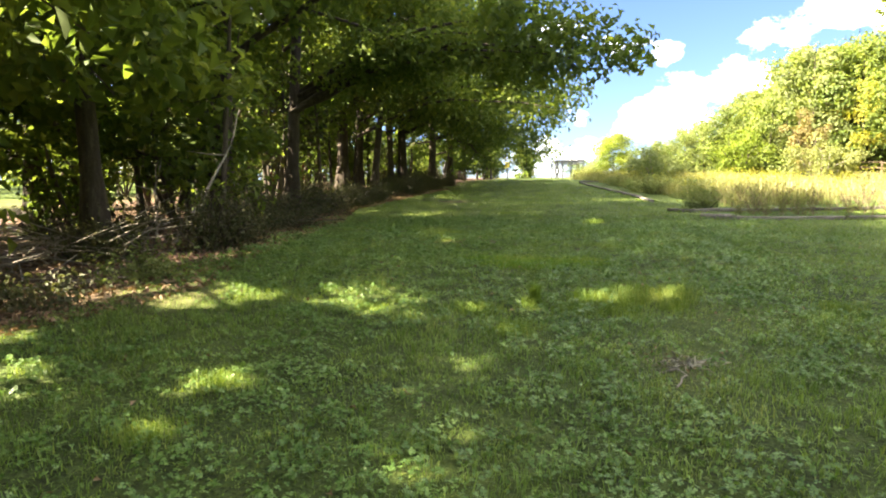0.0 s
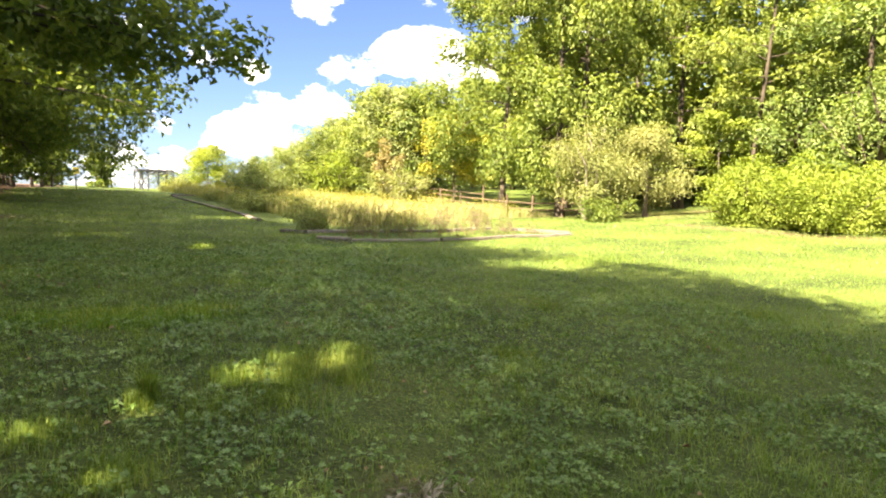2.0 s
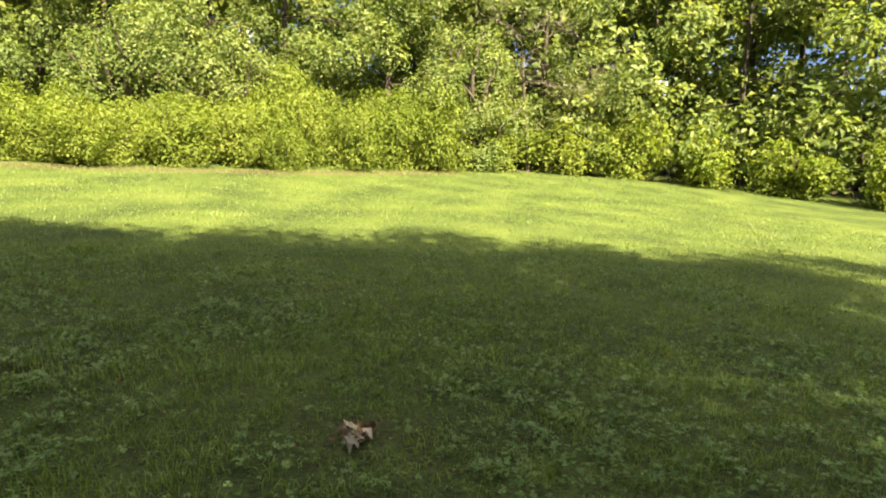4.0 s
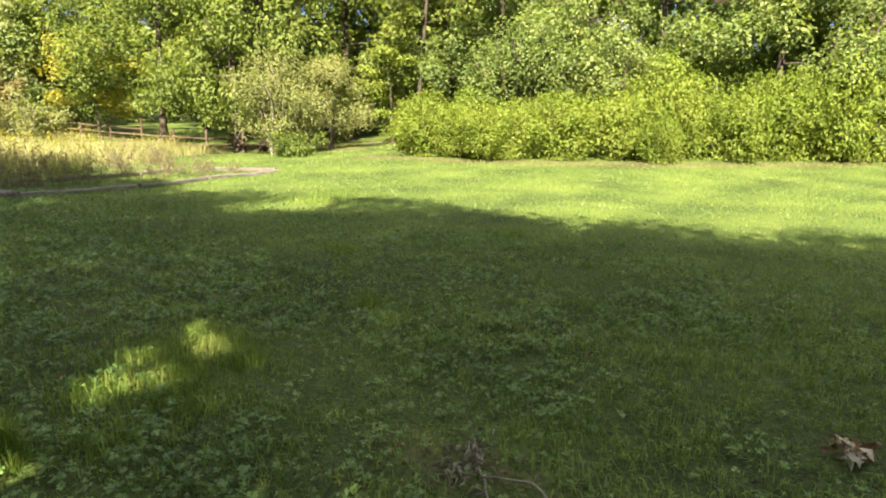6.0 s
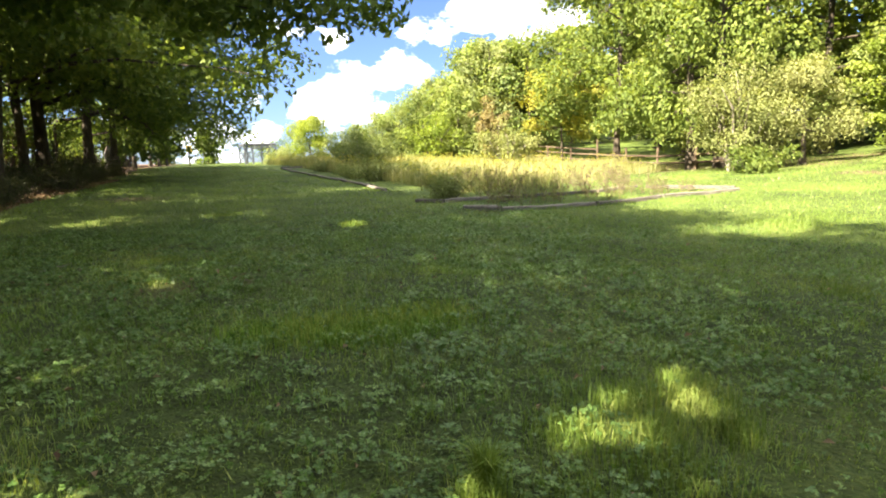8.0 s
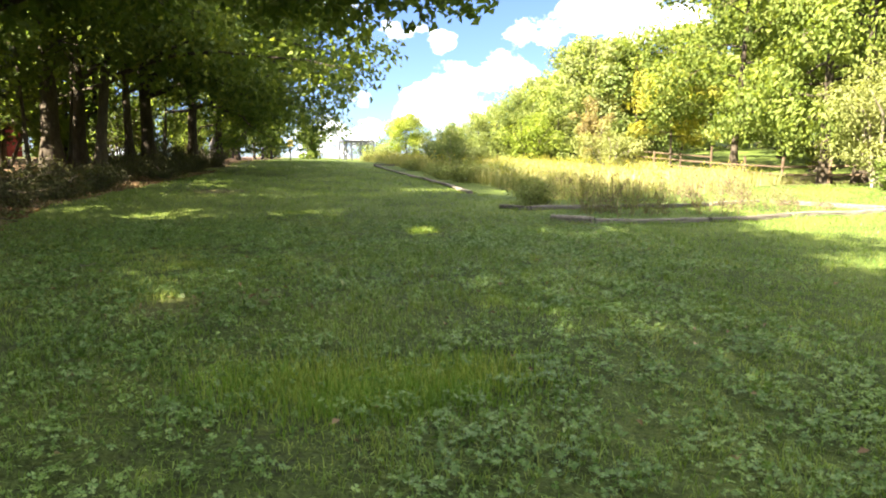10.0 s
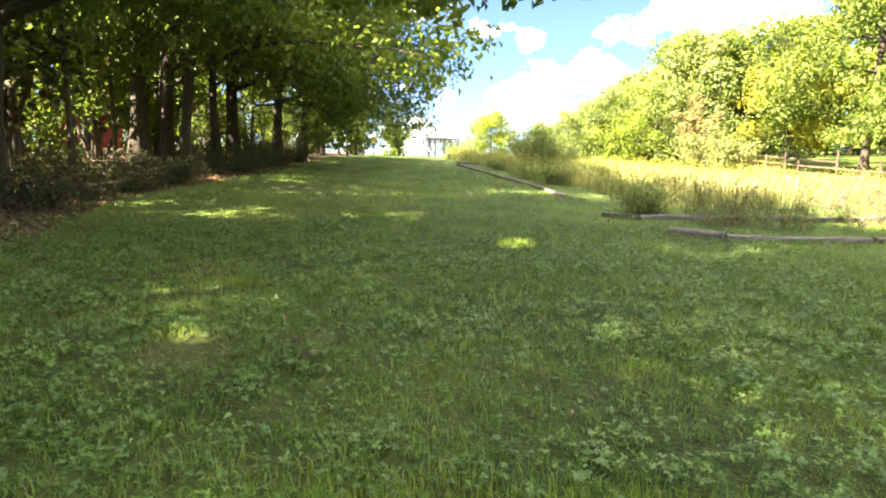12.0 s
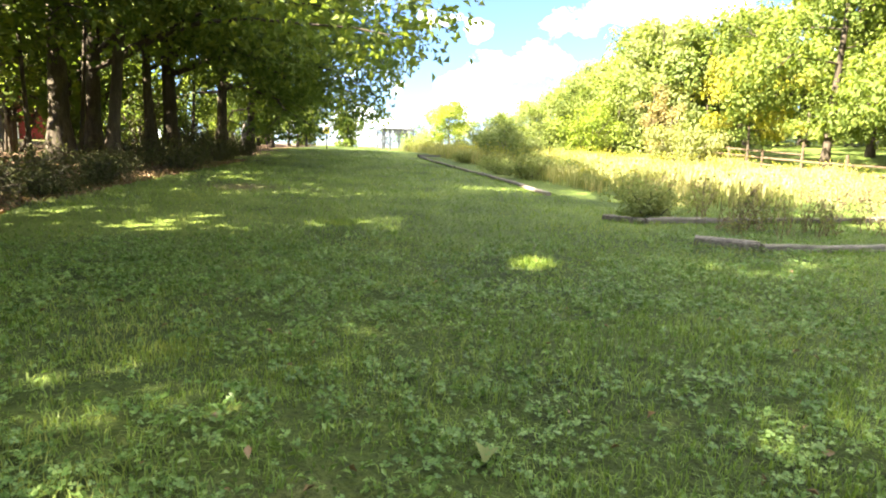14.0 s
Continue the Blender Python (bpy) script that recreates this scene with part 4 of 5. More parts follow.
# ---- timber-edged beds ----
def timber(x0, y0, x1, y1, w=0.13, h=0.12, seed=0, lift=0.0):
    """A weathered landscape timber: a squared beam with worn corners, following the ground."""
    r = np.random.default_rng(seed)
    ln = math.hypot(x1 - x0, y1 - y0)
    k = max(6, int(ln / 0.22))
    ts = np.linspace(0, 1, k)
    sec = np.array([(-0.5, 0.0), (-0.5, 0.78), (-0.4, 0.97), (-0.12, 1.0), (0.14, 1.0), (0.4, 0.96), (0.5, 0.76), (0.5, 0.0)])
    d = np.array([x1 - x0, y1 - y0]) / ln
    side = np.array([-d[1], d[0]])
    mid = np.array([(x0 + x1) / 2, (y0 + y1) / 2])
    zm = ground_z(*mid)
    v = []
    for t in ts:
        c = np.array([x0, y0]) * (1 - t) + np.array([x1, y1]) * t
        z = ground_z(*c) - zm - 0.03 + lift
        for a, b in sec:
            o = side * a * w * (1 + 0.05 * r.normal())
            v.append((*(c + o - mid), z + (b * h + 0.03) * (1 + 0.05 * r.normal()) if b else z))
    v = np.array(v)
    f = [(i * 8 + j, i * 8 + (j + 1) % 8, (i + 1) * 8 + (j + 1) % 8, (i + 1) * 8 + j) for i in range(k - 1) for j in range(8)]
    bm = bmesh.new()
    bv = [bm.verts.new(p) for p in v]
    for q in f:
        bm.faces.new([bv[i] for i in q])
    bm.faces.new(bv[:8]); bm.faces.new(bv[-8:])
    bmesh.ops.recalc_face_normals(bm, faces=bm.faces[:])
    m = bpy.data.meshes.new("landscape_timber")
    bm.to_mesh(m); bm.free()
    m.materials.append(M_TIMBER)
    ob = new("landscape_timber", m)
    ob.location = (*mid, zm)
    return tagged(ob, "weathered grey landscape timber edging a garden bed", "timber", "timbers edging the beds")


RUNS = [[(6.85, 15.75), (7.42, 15.1)], [(7.45, 15.14), (10.1, 14.85), (12.4, 14.85), (15.2, 14.5)], [(6.95, 18.35), (7.45, 17.75)], [(7.48, 17.8), (10.0, 17.6), (12.6, 17.4), (14.2, 17.3)],
        [(7.8, 22.2), (8.15, 25.0), (8.4, 28.8), (8.6, 32.0)], [(8.65, 32.3), (8.8, 36.0), (9.1, 39.5)], [(9.3, 40.6), (11.5, 42.0)], [(14.6, 17.3), (15.4, 14.7)]]
for a, run in enumerate(RUNS):
    for b in range(len(run) - 1):
        (x0, y0), (x1, y1) = run[b], run[b + 1]
        timber(x0, y0, x1 - 0.03 * (x1 - x0), y1 - 0.03 * (y1 - y0), 0.2 if a == 0 else 0.14, 0.13 if a == 0 else 0.1, 10 * a + b)


# ---- blades: grass, clover, weeds ----
def lattice(x, y, scale, seed):
    """Smooth noise from 0 to 1."""
    r = np.random.default_rng(seed).random((64, 64))
    u, v = x / scale + 1000, y / scale + 1000
    i, j = np.floor(u).astype(int), np.floor(v).astype(int)
    a, b = smooth(0, 1, u - i), smooth(0, 1, v - j)
    g = lambda p, q: r[p % 64, q % 64]
    return (g(i, j) * (1 - a) + g(i + 1, j) * a) * (1 - b) + (g(i, j + 1) * (1 - a) + g(i + 1, j + 1) * a) * b


def blades(name, x, y, height, width, mat, rng, bend=0.5, joints=True):
    """Grass blades standing on the ground, bent over at the tip."""
    n = len(x)
    az, lean = rng.uniform(0, 2 * np.pi, n), rng.uniform(0.1, 1.0, n) * bend
    d = np.stack([np.cos(az), np.sin(az), np.zeros(n)], 1)
    s = np.stack([-np.sin(az), np.cos(az), np.zeros(n)], 1)
    tw = rng.uniform(-0.9, 0.9, n)
    s = s * np.cos(tw)[:, None] + d * np.sin(tw)[:, None]
    foot = np.stack([x, y, terrain(x, y) - 0.008], 1)
    h, w = np.asarray(height)[:, None], (width * rng.uniform(0.6, 1.3, n))[:, None]
    up = np.array([0, 0, 1.0])
    tip = foot + up * h * (1 - 0.45 * lean[:, None]) + d * h * lean[:, None]
    if joints:
        mid = foot + up * h * 0.6 + d * h * 0.28 * lean[:, None]
        v = np.stack([foot - s * w / 2, foot + s * w / 2, mid + s * w * 0.42, mid - s * w * 0.42, tip], 1)
        b = np.arange(n)[:, None] * 5
        f = np.concatenate([b + [0, 1, 2], b + [0, 2, 3], b + [3, 2, 4]], 1).reshape(-1, 3)
    else:
        v = np.stack([foot - s * w / 2, foot + s * w / 2, tip], 1)
        f = np.arange(3 * n).reshape(-1, 3)
    return mesh_of(name, v.reshape(-1, 3), f, 3, mat)


def on_lawn(x, y):
    bed = (x > 8.2) & (y > 18.3) & (y > 19.0 + 0.4 * np.maximum(0, x - 13)) & (x < 25)
    k = (x > wood_edge(y) - 0.2 + 0.7 * (lattice(x, y, 0.7, 3) - 0.5)) & ~bed & (x < 60)
    for bx, by, br in BARE:
        k &= ((x - bx) ** 2 + (y - by) ** 2 > (0.85 * br) ** 2) | (np.random.default_rng(1).random(len(x)) < 0.25)
    return k


def spread_points(rng, n, x0, x1, y0, y1):
    return rng.uniform(x0, x1, n), rng.uniform(y0, y1, n)


LONG = [(1.8, 8.45, 0.55), (0.9, 8.65, 0.5), (1.3, 8.3, 0.4)]
rng = np.random.default_rng(51)


def near_lawn(x, y):
    """1 on the lawn close to the walk, thinning and fading out round it."""
    away = np.hypot(x - 0.5, y - np.clip(y, 1.5, 10.5))
    return smooth(0, 2.6, np.minimum(np.minimum(10.0 - x, 18.0 - y), y + 5.0)) * (1 - 0.55 * smooth(3.0, 8.0, away))


x, y = spread_points(rng, 470000, -5.0, 10.0, -5.0, 18.0)
k = on_lawn(x, y) & (rng.random(len(x)) < near_lawn(x, y))
x, y = x[k], y[k]
tuft = lattice(x, y, 0.13, 71)
k = rng.random(len(x)) < 0.25 + 0.75 * smooth(0.2, 0.6, tuft)
x, y, tuft = x[k], y[k], tuft[k]
clump = (0.55 * smooth(0.2, 0.85, lattice(x, y, 0.3, 7)) + 0.55 * smooth(0.15, 0.85, lattice(x, y, 1.2, 8))) * (0.25 + 1.2 * tuft)
tagged(new("lawn_grass", blades("lawn_grass", x, y, 0.022 + 0.078 * clump * rng.uniform(0.5, 1.4, len(x)), 0.0058, M_GRASS, rng, 1.4)),
       "short rough mown grass of the lawn", "grass", kind="stuff")
x, y = spread_points(rng, 250000, -8, 32, -14, 48)
k = on_lawn(x, y) & (rng.random(len(x)) > 0.8 * near_lawn(x, y)) & (rng.random(len(x)) < np.clip(1.5 - np.hypot(x - 1, y - 7) / 34, 0.3, 1))
x, y = x[k], y[k]
dist = np.hypot(x - 1, y - 7)
clump = 0.5 * lattice(x, y, 0.5, 9) + 0.5 * lattice(x, y, 2.0, 10)
tagged(new("lawn_grass", blades("far_lawn_grass", x, y, (0.035 + 0.07 * clump) * rng.uniform(0.7, 1.3, len(x)), 0.010 + 0.0007 * dist, M_GRASS, rng, 0.8, False)),
       "short mown grass farther over the lawn", "grass", kind="stuff")

# clover and broad weeds between the blades
def clover(name, x, y, up, size, mat, rng):
    """Clover leaves: three broad leaflets round each stalk's end, tilted together."""
    n = len(x)
    mid = np.stack([x, y, terrain(x, y) + up], 1)
    face = np.array([0, 0, 1.0]) + 0.42 * rng.normal(size=(n, 3))
    face /= np.linalg.norm(face, axis=1)[:, None]
    u = np.cross(face, rng.normal(size=(n, 3))); u /= np.linalg.norm(u, axis=1)[:, None] + 1e-9
    w = np.cross(face, u)
    size = (size * rng.uniform(0.6, 1.35, n))[:, None]
    v = np.empty((n, 3, 4, 3))
    for k in range(3):
        c, q = math.cos(2.094 * k), math.sin(2.094 * k)
        d, e = u * c + w * q, w * c - u * q
        v[:, k, 0] = mid
        v[:, k, 1] = mid + size * (0.66 * d + 0.56 * e + 0.12 * face)
        v[:, k, 2] = mid + size * (1.0 * d + 0.02 * face)
        v[:, k, 3] = mid + size * (0.66 * d - 0.56 * e + 0.12 * face)
    return mesh_of(name, v.reshape(-1, 3), np.arange(12 * n).reshape(-1, 4), 4, mat)


x, y = spread_points(rng, 370000, -5.0, 10.0, -5.0, 18.0)
pat = 0.6 * lattice(x, y, 1.1, 21) + 0.4 * lattice(x, y, 0.3, 22)
k = on_lawn(x, y) & (rng.random(len(x)) < (0.08 + 0.92 * smooth(0.36, 0.68, pat + 0.07 * smooth(6.0, 9.0, y))) * near_lawn(x, y) * (0.06 + 0.94 * smooth(0.32, 0.6, lattice(x, y, 0.12, 72))))
x, y = x[k], y[k]
tagged(new("clover", clover("clover", x, y, 0.015 + 0.095 * lattice(x, y, 0.12, 72) * rng.uniform(0.3, 1.1, len(x)), 0.017, M_CLOVER, rng)),
       "clover with three-part leaves growing through the lawn", "clover", kind="stuff")

x, y = spread_points(rng, 60000, -4.2, 9.0, -0.2, 18.0)
pat = 0.7 * lattice(x, y, 1.1, 25) + 0.3 * lattice(x, y, 0.3, 26)
k = on_lawn(x, y) & (rng.random(len(x)) < 0.8 * smooth(0.5, 0.8, pat) * near_lawn(x, y))
x, y = x[k], y[k]
n = len(x)
pos = np.stack([x, y, terrain(x, y) + rng.uniform(0.02, 0.075, n)], 1)
tagged(new("broadleaf_weeds", leaves("broadleaf_weeds", pos, np.array([0, 0, 1.0]) + 0.8 * rng.normal(size=(n, 3)), 0.042, M_CLOVER, rng, 0.45)),
       "broad-leaved weeds growing in patches of the lawn", "weeds", kind="stuff")

# long unmown grass in drifts
xs, ys, hs = [], [], []
for cx, cy, r in LONG:
    m = int(5600 * r)
    a, b = cx + r * 0.6 * rng.normal(size=m), cy + r * 0.38 * rng.normal(size=m)
    xs.append(a); ys.append(b); hs.append(rng.uniform(0.05, 0.13, m))
tagged(new("long_grass", blades("long_grass", np.concatenate(xs), np.concatenate(ys), np.concatenate(hs), 0.006, M_GRASS_LONG, rng, 0.7)),
       "soft bright green drift of longer grass", "grass", kind="stuff")


TUFTS = [(1.6, 6.3, 0.15, 0.2), (1.92, 6.1, 0.11, 0.22), (2.08, 6.42, 0.12, 0.24), (2.42, 6.2, 0.13, 0.22), (2.3, 5.9, 0.08, 0.2), (1.72, 5.75, 0.13, 0.15), (0.92, 6.12, 0.06, 0.22), (0.94, 6.14, 0.02, 0.42), (2.55, 6.4, 0.1, 0.2), (1.25, 5.85, 0.12, 0.16), (0.35, 5.95, 0.12, 0.18), (0.6, 5.2, 0.12, 0.18),
         (3.7, 14.65, 0.14, 0.18), (0.2, 12.45, 0.16, 0.12), (-0.73, 6.0, 0.14, 0.12), (-2.1, 6.8, 0.3, 0.14), (-1.55, 4.0, 0.1, 0.14), (-1.67, 3.15, 0.1, 0.14), (3.9, 5.8, 0.1, 0.15), (10.3, 10.3, 0.4, 0.2), (11.6, 10.4, 0.5, 0.2),
         (2.0, 18.0, 0.2, 0.12), (8.3, 5.5, 0.2, 0.16), (4.8, 9.2, 0.2, 0.1), (6.0, 7.2, 0.2, 0.12), (0.9, 12.0, 0.25, 0.09), (2.9, 10.0, 0.25, 0.09)]
xs, ys, hs = [], [], []
for cx, cy, r, tall in TUFTS:
    m = int(260 + 1500 * r)
    xs.append(cx + r * rng.normal(size=m)); ys.append(cy + r * rng.normal(size=m)); hs.append(0.8 * tall * rng.uniform(0.35, 1.1, m))
tagged(new("grass_tufts", blades("grass_tufts", np.concatenate(xs), np.concatenate(ys), np.concatenate(hs), 0.006, M_GRASS_TUFT, rng, 0.9)),
       "tufts of taller grass standing out of the mown lawn", "grass", kind="stuff")

# a heap of curled brown leaves, a few big single ones, and a patch of grey thatch
def leaf_heap(cx, cy, count, reach, size, seed, label, mat=None, narrow=0.6, up=0.03):
    r = np.random.default_rng(seed)
    p = np.stack([reach * r.normal(size=count), reach * 0.6 * r.normal(size=count), up + 0.035 * r.random(count)], 1)
    ob = new("dead_leaf_heap" if count > 3 else "dead_leaf", leaves("dead_leaf_heap", p, np.array([0, -0.3, 0.8]) + 0.7 * r.normal(size=(count, 3)), size, mat or M_DEAD_LEAF, r, narrow))
    ob.location = on(cx, cy)
    return tagged(ob, label, "dead leaves", kind="stuff" if count > 3 else "")


leaf_heap(2.55, 2.45, 34, 0.075, 0.07, 91, "heap of curled brown leaves lying in the grass")
leaf_heap(2.52, 2.47, 22, 0.06, 0.075, 96, "bleached tan leaves on a heap of brown ones", M_THATCH, 0.6, 0.045)
leaf_heap(1.72, 4.22, 90, 0.15, 0.065, 92, "patch of grey dry thatch in thin grass", M_THATCH, 0.12, 0.015)
leaf_heap(0.85, 10.25, 2, 0.015, 0.15, 93, "large tan dead leaf standing in the grass", M_THATCH)
leaf_heap(1.61, 10.8, 1, 0.01, 0.13, 94, "large pale green leaf fallen on the grass", M_LEAF_PALE)
leaf_heap(2.3, 8.55, 2, 0.03, 0.1, 95, "dry brown leaf lying in the clover")

# grass left standing along the timbers, where no mower reaches
xs, ys = [], []
for run in RUNS[:6]:
    for (x0, y0), (x1, y1) in zip(run, run[1:]):
        ln = math.hypot(x1 - x0, y1 - y0)
        m = int(240 * ln)
        q, off = rng.uniform(0, 1, m), rng.choice((-1, 1), m) * (0.09 + np.abs(rng.normal(0, 0.07, m)))
        xs.append(x0 + (x1 - x0) * q - (y1 - y0) / ln * off); ys.append(y0 + (y1 - y0) * q + (x1 - x0) / ln * off)
x, y = np.concatenate(xs), np.concatenate(ys)
tagged(new("edge_grass", blades("edge_grass", x, y, rng.uniform(0.04, 0.08, len(x)) * (0.4 + 1.5 * lattice(x, y, 0.4, 37)), 0.009, M_GRASS, rng, 0.8)),
       "uncut grass standing along the bed timbers", "grass", kind="stuff")

# loose dead leaves and grass clippings on the lawn
n = 220
x, y = spread_points(rng, n, -3, 7, 1.2, 14)
for bx, by, br in BARE[1:6]:
    x, y = np.concatenate([x, bx + 0.5 * br * rng.normal(size=7)]), np.concatenate([y, by + 0.5 * br * rng.normal(size=7)])
n = len(x)
pos = np.stack([x, y, terrain(x, y) + 0.035], 1)
tagged(new("dead_leaves", leaves("dead_leaves", pos, np.array([0, 0, 1.0]) + 0.5 * rng.normal(size=(n, 3)), 0.05, M_DEAD_LEAF, rng)),
       "curled dry brown leaves lying on the lawn", "dead leaves", kind="stuff")

# weeds in the beds and the meadow behind
def region(rng, n, keep, x0, x1, y0, y1):
    x, y = spread_points(rng, n, x0, x1, y0, y1)
    k = keep(x, y)
    return x[k], y[k]


def fence_x(y):
    return np.interp(y, [16, 28, 32, 36, 42, 50, 66], [23.5, 26.4, 26.9, 27.8, 28.8, 29.6, 31])


x, y = region(rng, 52000, lambda x, y: (x > 9.3 + 0.06 * (y - 19)) & (x < fence_x(y) - 0.7) & (lattice(x, y, 1.6, 31) > 0.3 - 0.02 * (y - 19)) & (y > 19.6 + 0.45 * np.maximum(0, x - 13)), 8, 30, 18, 54)
n = len(x)
tall = 0.25 + 0.65 * lattice(x, y, 1.3, 33) * rng.uniform(0.5, 1.3, n)
tagged(new("meadow_growth", blades("meadow_growth", x, y, tall, 0.022, M_MEADOW, rng, 0.45)), "yellowing unmown meadow plants behind the beds", "meadow", kind="stuff")
x, y = region(rng, 16000, lambda x, y: (x > 9.3 + 0.06 * (y - 19)) & (x < fence_x(y) - 0.7) & (lattice(x, y, 2.4, 35) > 0.45) & (y > 20.4 + 0.45 * np.maximum(0, x - 13)), 8, 30, 18, 54)
n = len(x)
pos = np.stack([x, y, terrain(x, y) + (0.25 + 0.85 * lattice(x, y, 1.3, 33)) * rng.uniform(0.5, 1.1, n)], 1)
tagged(new("goldenrod", leaves("goldenrod", pos, np.array([0, 0, 1.0]) + 0.7 * rng.normal(size=(n, 3)), 0.09, M_LEAF_GOLD, rng, 0.6)), "golden leafy tops of weeds in the meadow", "weeds", kind="stuff")

def weed(cx, cy, tall, seed, mat=None):
    """A stalky weed with side shoots and small leaves."""
    r = np.random.default_rng(seed)
    ob = thing("bed_weed", on(cx, cy), "tall stalky weed gone dry in a garden bed", "weed", "weeds in the beds")
    tub, ps = Tubes(), []
    for _ in range(r.integers(3, 6)):
        tip = np.array([0.16 * r.normal(), 0.16 * r.normal(), tall * r.uniform(0.6, 1.0)])
        foot = np.array([0.05 * r.normal(), 0.05 * r.normal(), 0])
        tub.limb([foot, 0.5 * (foot + tip) + 0.02 * r.normal(size=3), tip], [0.009, 0.007, 0.004], 4)
        for q in np.linspace(0.25, 1, 12):
            ps.append(foot + (tip - foot) * q + 0.05 * r.normal(size=3))
    ps = np.array(ps)
    part("stalk", tub.mesh("stalk", M_DRY), ob)
    tagged(part("foliage", leaves("foliage", ps, np.array([0, 0, 1.0]) + r.normal(size=ps.shape), 0.07, mat or M_LEAF_PALE, r, 0.4), ob), kind="stuff")
    return ob


w_a, w_b, w_c = weed(9.0, 17.0, 0.8, 501), weed(10.2, 16.5, 0.95, 502, M_LEAF_GREY), weed(11.4, 16.6, 0.7, 503, M_DRY)
for i in range(78):
    x = rng0.uniform(8.0, 14.8)
    y = rng0.uniform(16.0, 18.0) - 0.14 * (x - 8)
    again((w_a, w_b, w_c)[i % 3], x, y, 63 * i, rng0.uniform(0.4, 1.0))
for i in range(70):
    x = rng0.uniform(9.0, 17.0)
    y = rng0.uniform(18.6, 22.5)
    again((w_a, w_b, w_c)[i % 3], x, y, 63 * i, rng0.uniform(0.6, 1.3))
shrub((8.1, 18.6), 0.75, 1.6, 2600, 0.07, 521, M_LEAF_GREY, "dark rounded bush at the corner of a bed", "corner_bush", 10)
GREY = "grey-green bush growing in an upper bed"
shrub((15.6, 63.2), 1.7, 3.0, 2200, 0.16, 523, M_LEAF_GREY, "dark bush beside the pergola on the rise", "dark_bush", 10)
gr = shrub((9.7, 27.4), 0.9, 1.9, 2400, 0.085, 522, M_LEAF_GREY, GREY, "bed_bush", 10, "bushes in the upper beds")
for i, (x, y, s) in enumerate(((9.6, 29.5, 0.8), (10.2, 24.0, 0.6), (10.4, 32.0, 0.8), (11.6, 28.5, 1.0), (10.4, 36.0, 0.7), (11.6, 39.0, 0.8), (12.2, 44.0, 0.8), (13.2, 49.0, 0.9), (13.8, 55.0, 0.9), (16.5, 58.0, 1.0), (14.0, 61.0, 1.0))):
    again(gr, x, y, 40 * i, s, s * 0.8)


TALL = "tall many-stemmed shrub rising from an upper bed"
t_a = shrub((12.9, 36.6), 1.9, 2.6, 4200, 0.12, 531, M_LEAF_GREY, TALL, "tall_shrub", 12, "tall shrubs over the beds", M_BARK_PALE, 0.25)
for i, (x, y, k) in enumerate(((14.4, 40.5, 1.05), (15.6, 45.5, 1.15), (14.2, 38.0, 0.8), (17.4, 49.5, 1.2), (18.9, 47.0, 0.95), (19.5, 53.0, 1.2))):
    again(t_a, x, y, 60 * i + 30, k)
shrub((22.4, 35.2), 2.9, 3.4, 4200, 0.14, 532, M_LEAF_PALE, "pale leafy shrub with bare stems by the fence", "shrub", 12, "", M_BARK_PALE, 0.3)
shrub((21.2, 43.0), 3.4, 3.6, 4200, 0.16, 533, M_LEAF_BRAMBLE, "bright green bushy shrub in the meadow", "shrub", 12)
shrub((-3.95, 7.75), 0.4, 1.3, 900, 0.07, 534, M_LEAF_GREY, "low leafy plants in a spot of sun at the wood's edge", "low_plant", 14)
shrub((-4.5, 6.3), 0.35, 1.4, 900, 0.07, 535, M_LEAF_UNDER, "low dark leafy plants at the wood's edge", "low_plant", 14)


# ---- split-rail fence ----
fence = thing("split_rail_fence", on(26.9, 32.0), "brown weathered split-rail fence along the field", "fence")
fy0 = ground_z(26.9, 32.0)


def fence_part(name, a, b, ra, sides=6, seed=0):
    r = np.random.default_rng(seed)
    a, b = np.array(a, float), np.array(b, float)
    ts = np.linspace(0, 1, 5)[:, None]
    pts = a * (1 - ts) + b * ts + 0.012 * r.normal(size=(5, 3))
    tub = Tubes()
    tub.limb(pts, ra * (1 + 0.1 * r.normal(size=5)), sides)
    o = np.array([26.9, 32.0, fy0])
    tub.v = [q - o for q in tub.v]
    me = tub.mesh(name, M_FENCE)
    bm = bmesh.new(); bm.from_mesh(me)
    bmesh.ops.holes_fill(bm, edges=[e for e in bm.edges if e.is_boundary]); bm.to_mesh(me); bm.free()
    me.polygons.foreach_set("use_smooth", np.zeros(len(me.polygons), bool))
    return part(name, me, fence)


posts = [(24.3, 20.5), (25.0, 23.4), (25.7, 26.3), (26.4, 29.2), (26.9, 32.0), (27.4, 35.0), (27.9, 38.0), (28.4, 41.2), (28.8, 44.4), (29.2, 47.6), (29.6, 50.8)]
for i, (x, y) in enumerate(posts):
    fence_part("post", on(x, y, -0.1), on(x, y, 1.75 if i == 4 else 1.25), 0.065, 7, i)
    if i:
        px, py = posts[i - 1]
        for q, hgt in enumerate((0.42, 0.78, 1.12)):
            if i < 5 and q == 2:
                continue
            fence_part("rail", on(px, py, hgt), on(x, y, hgt), 0.05, 5, 100 + 3 * i + q)


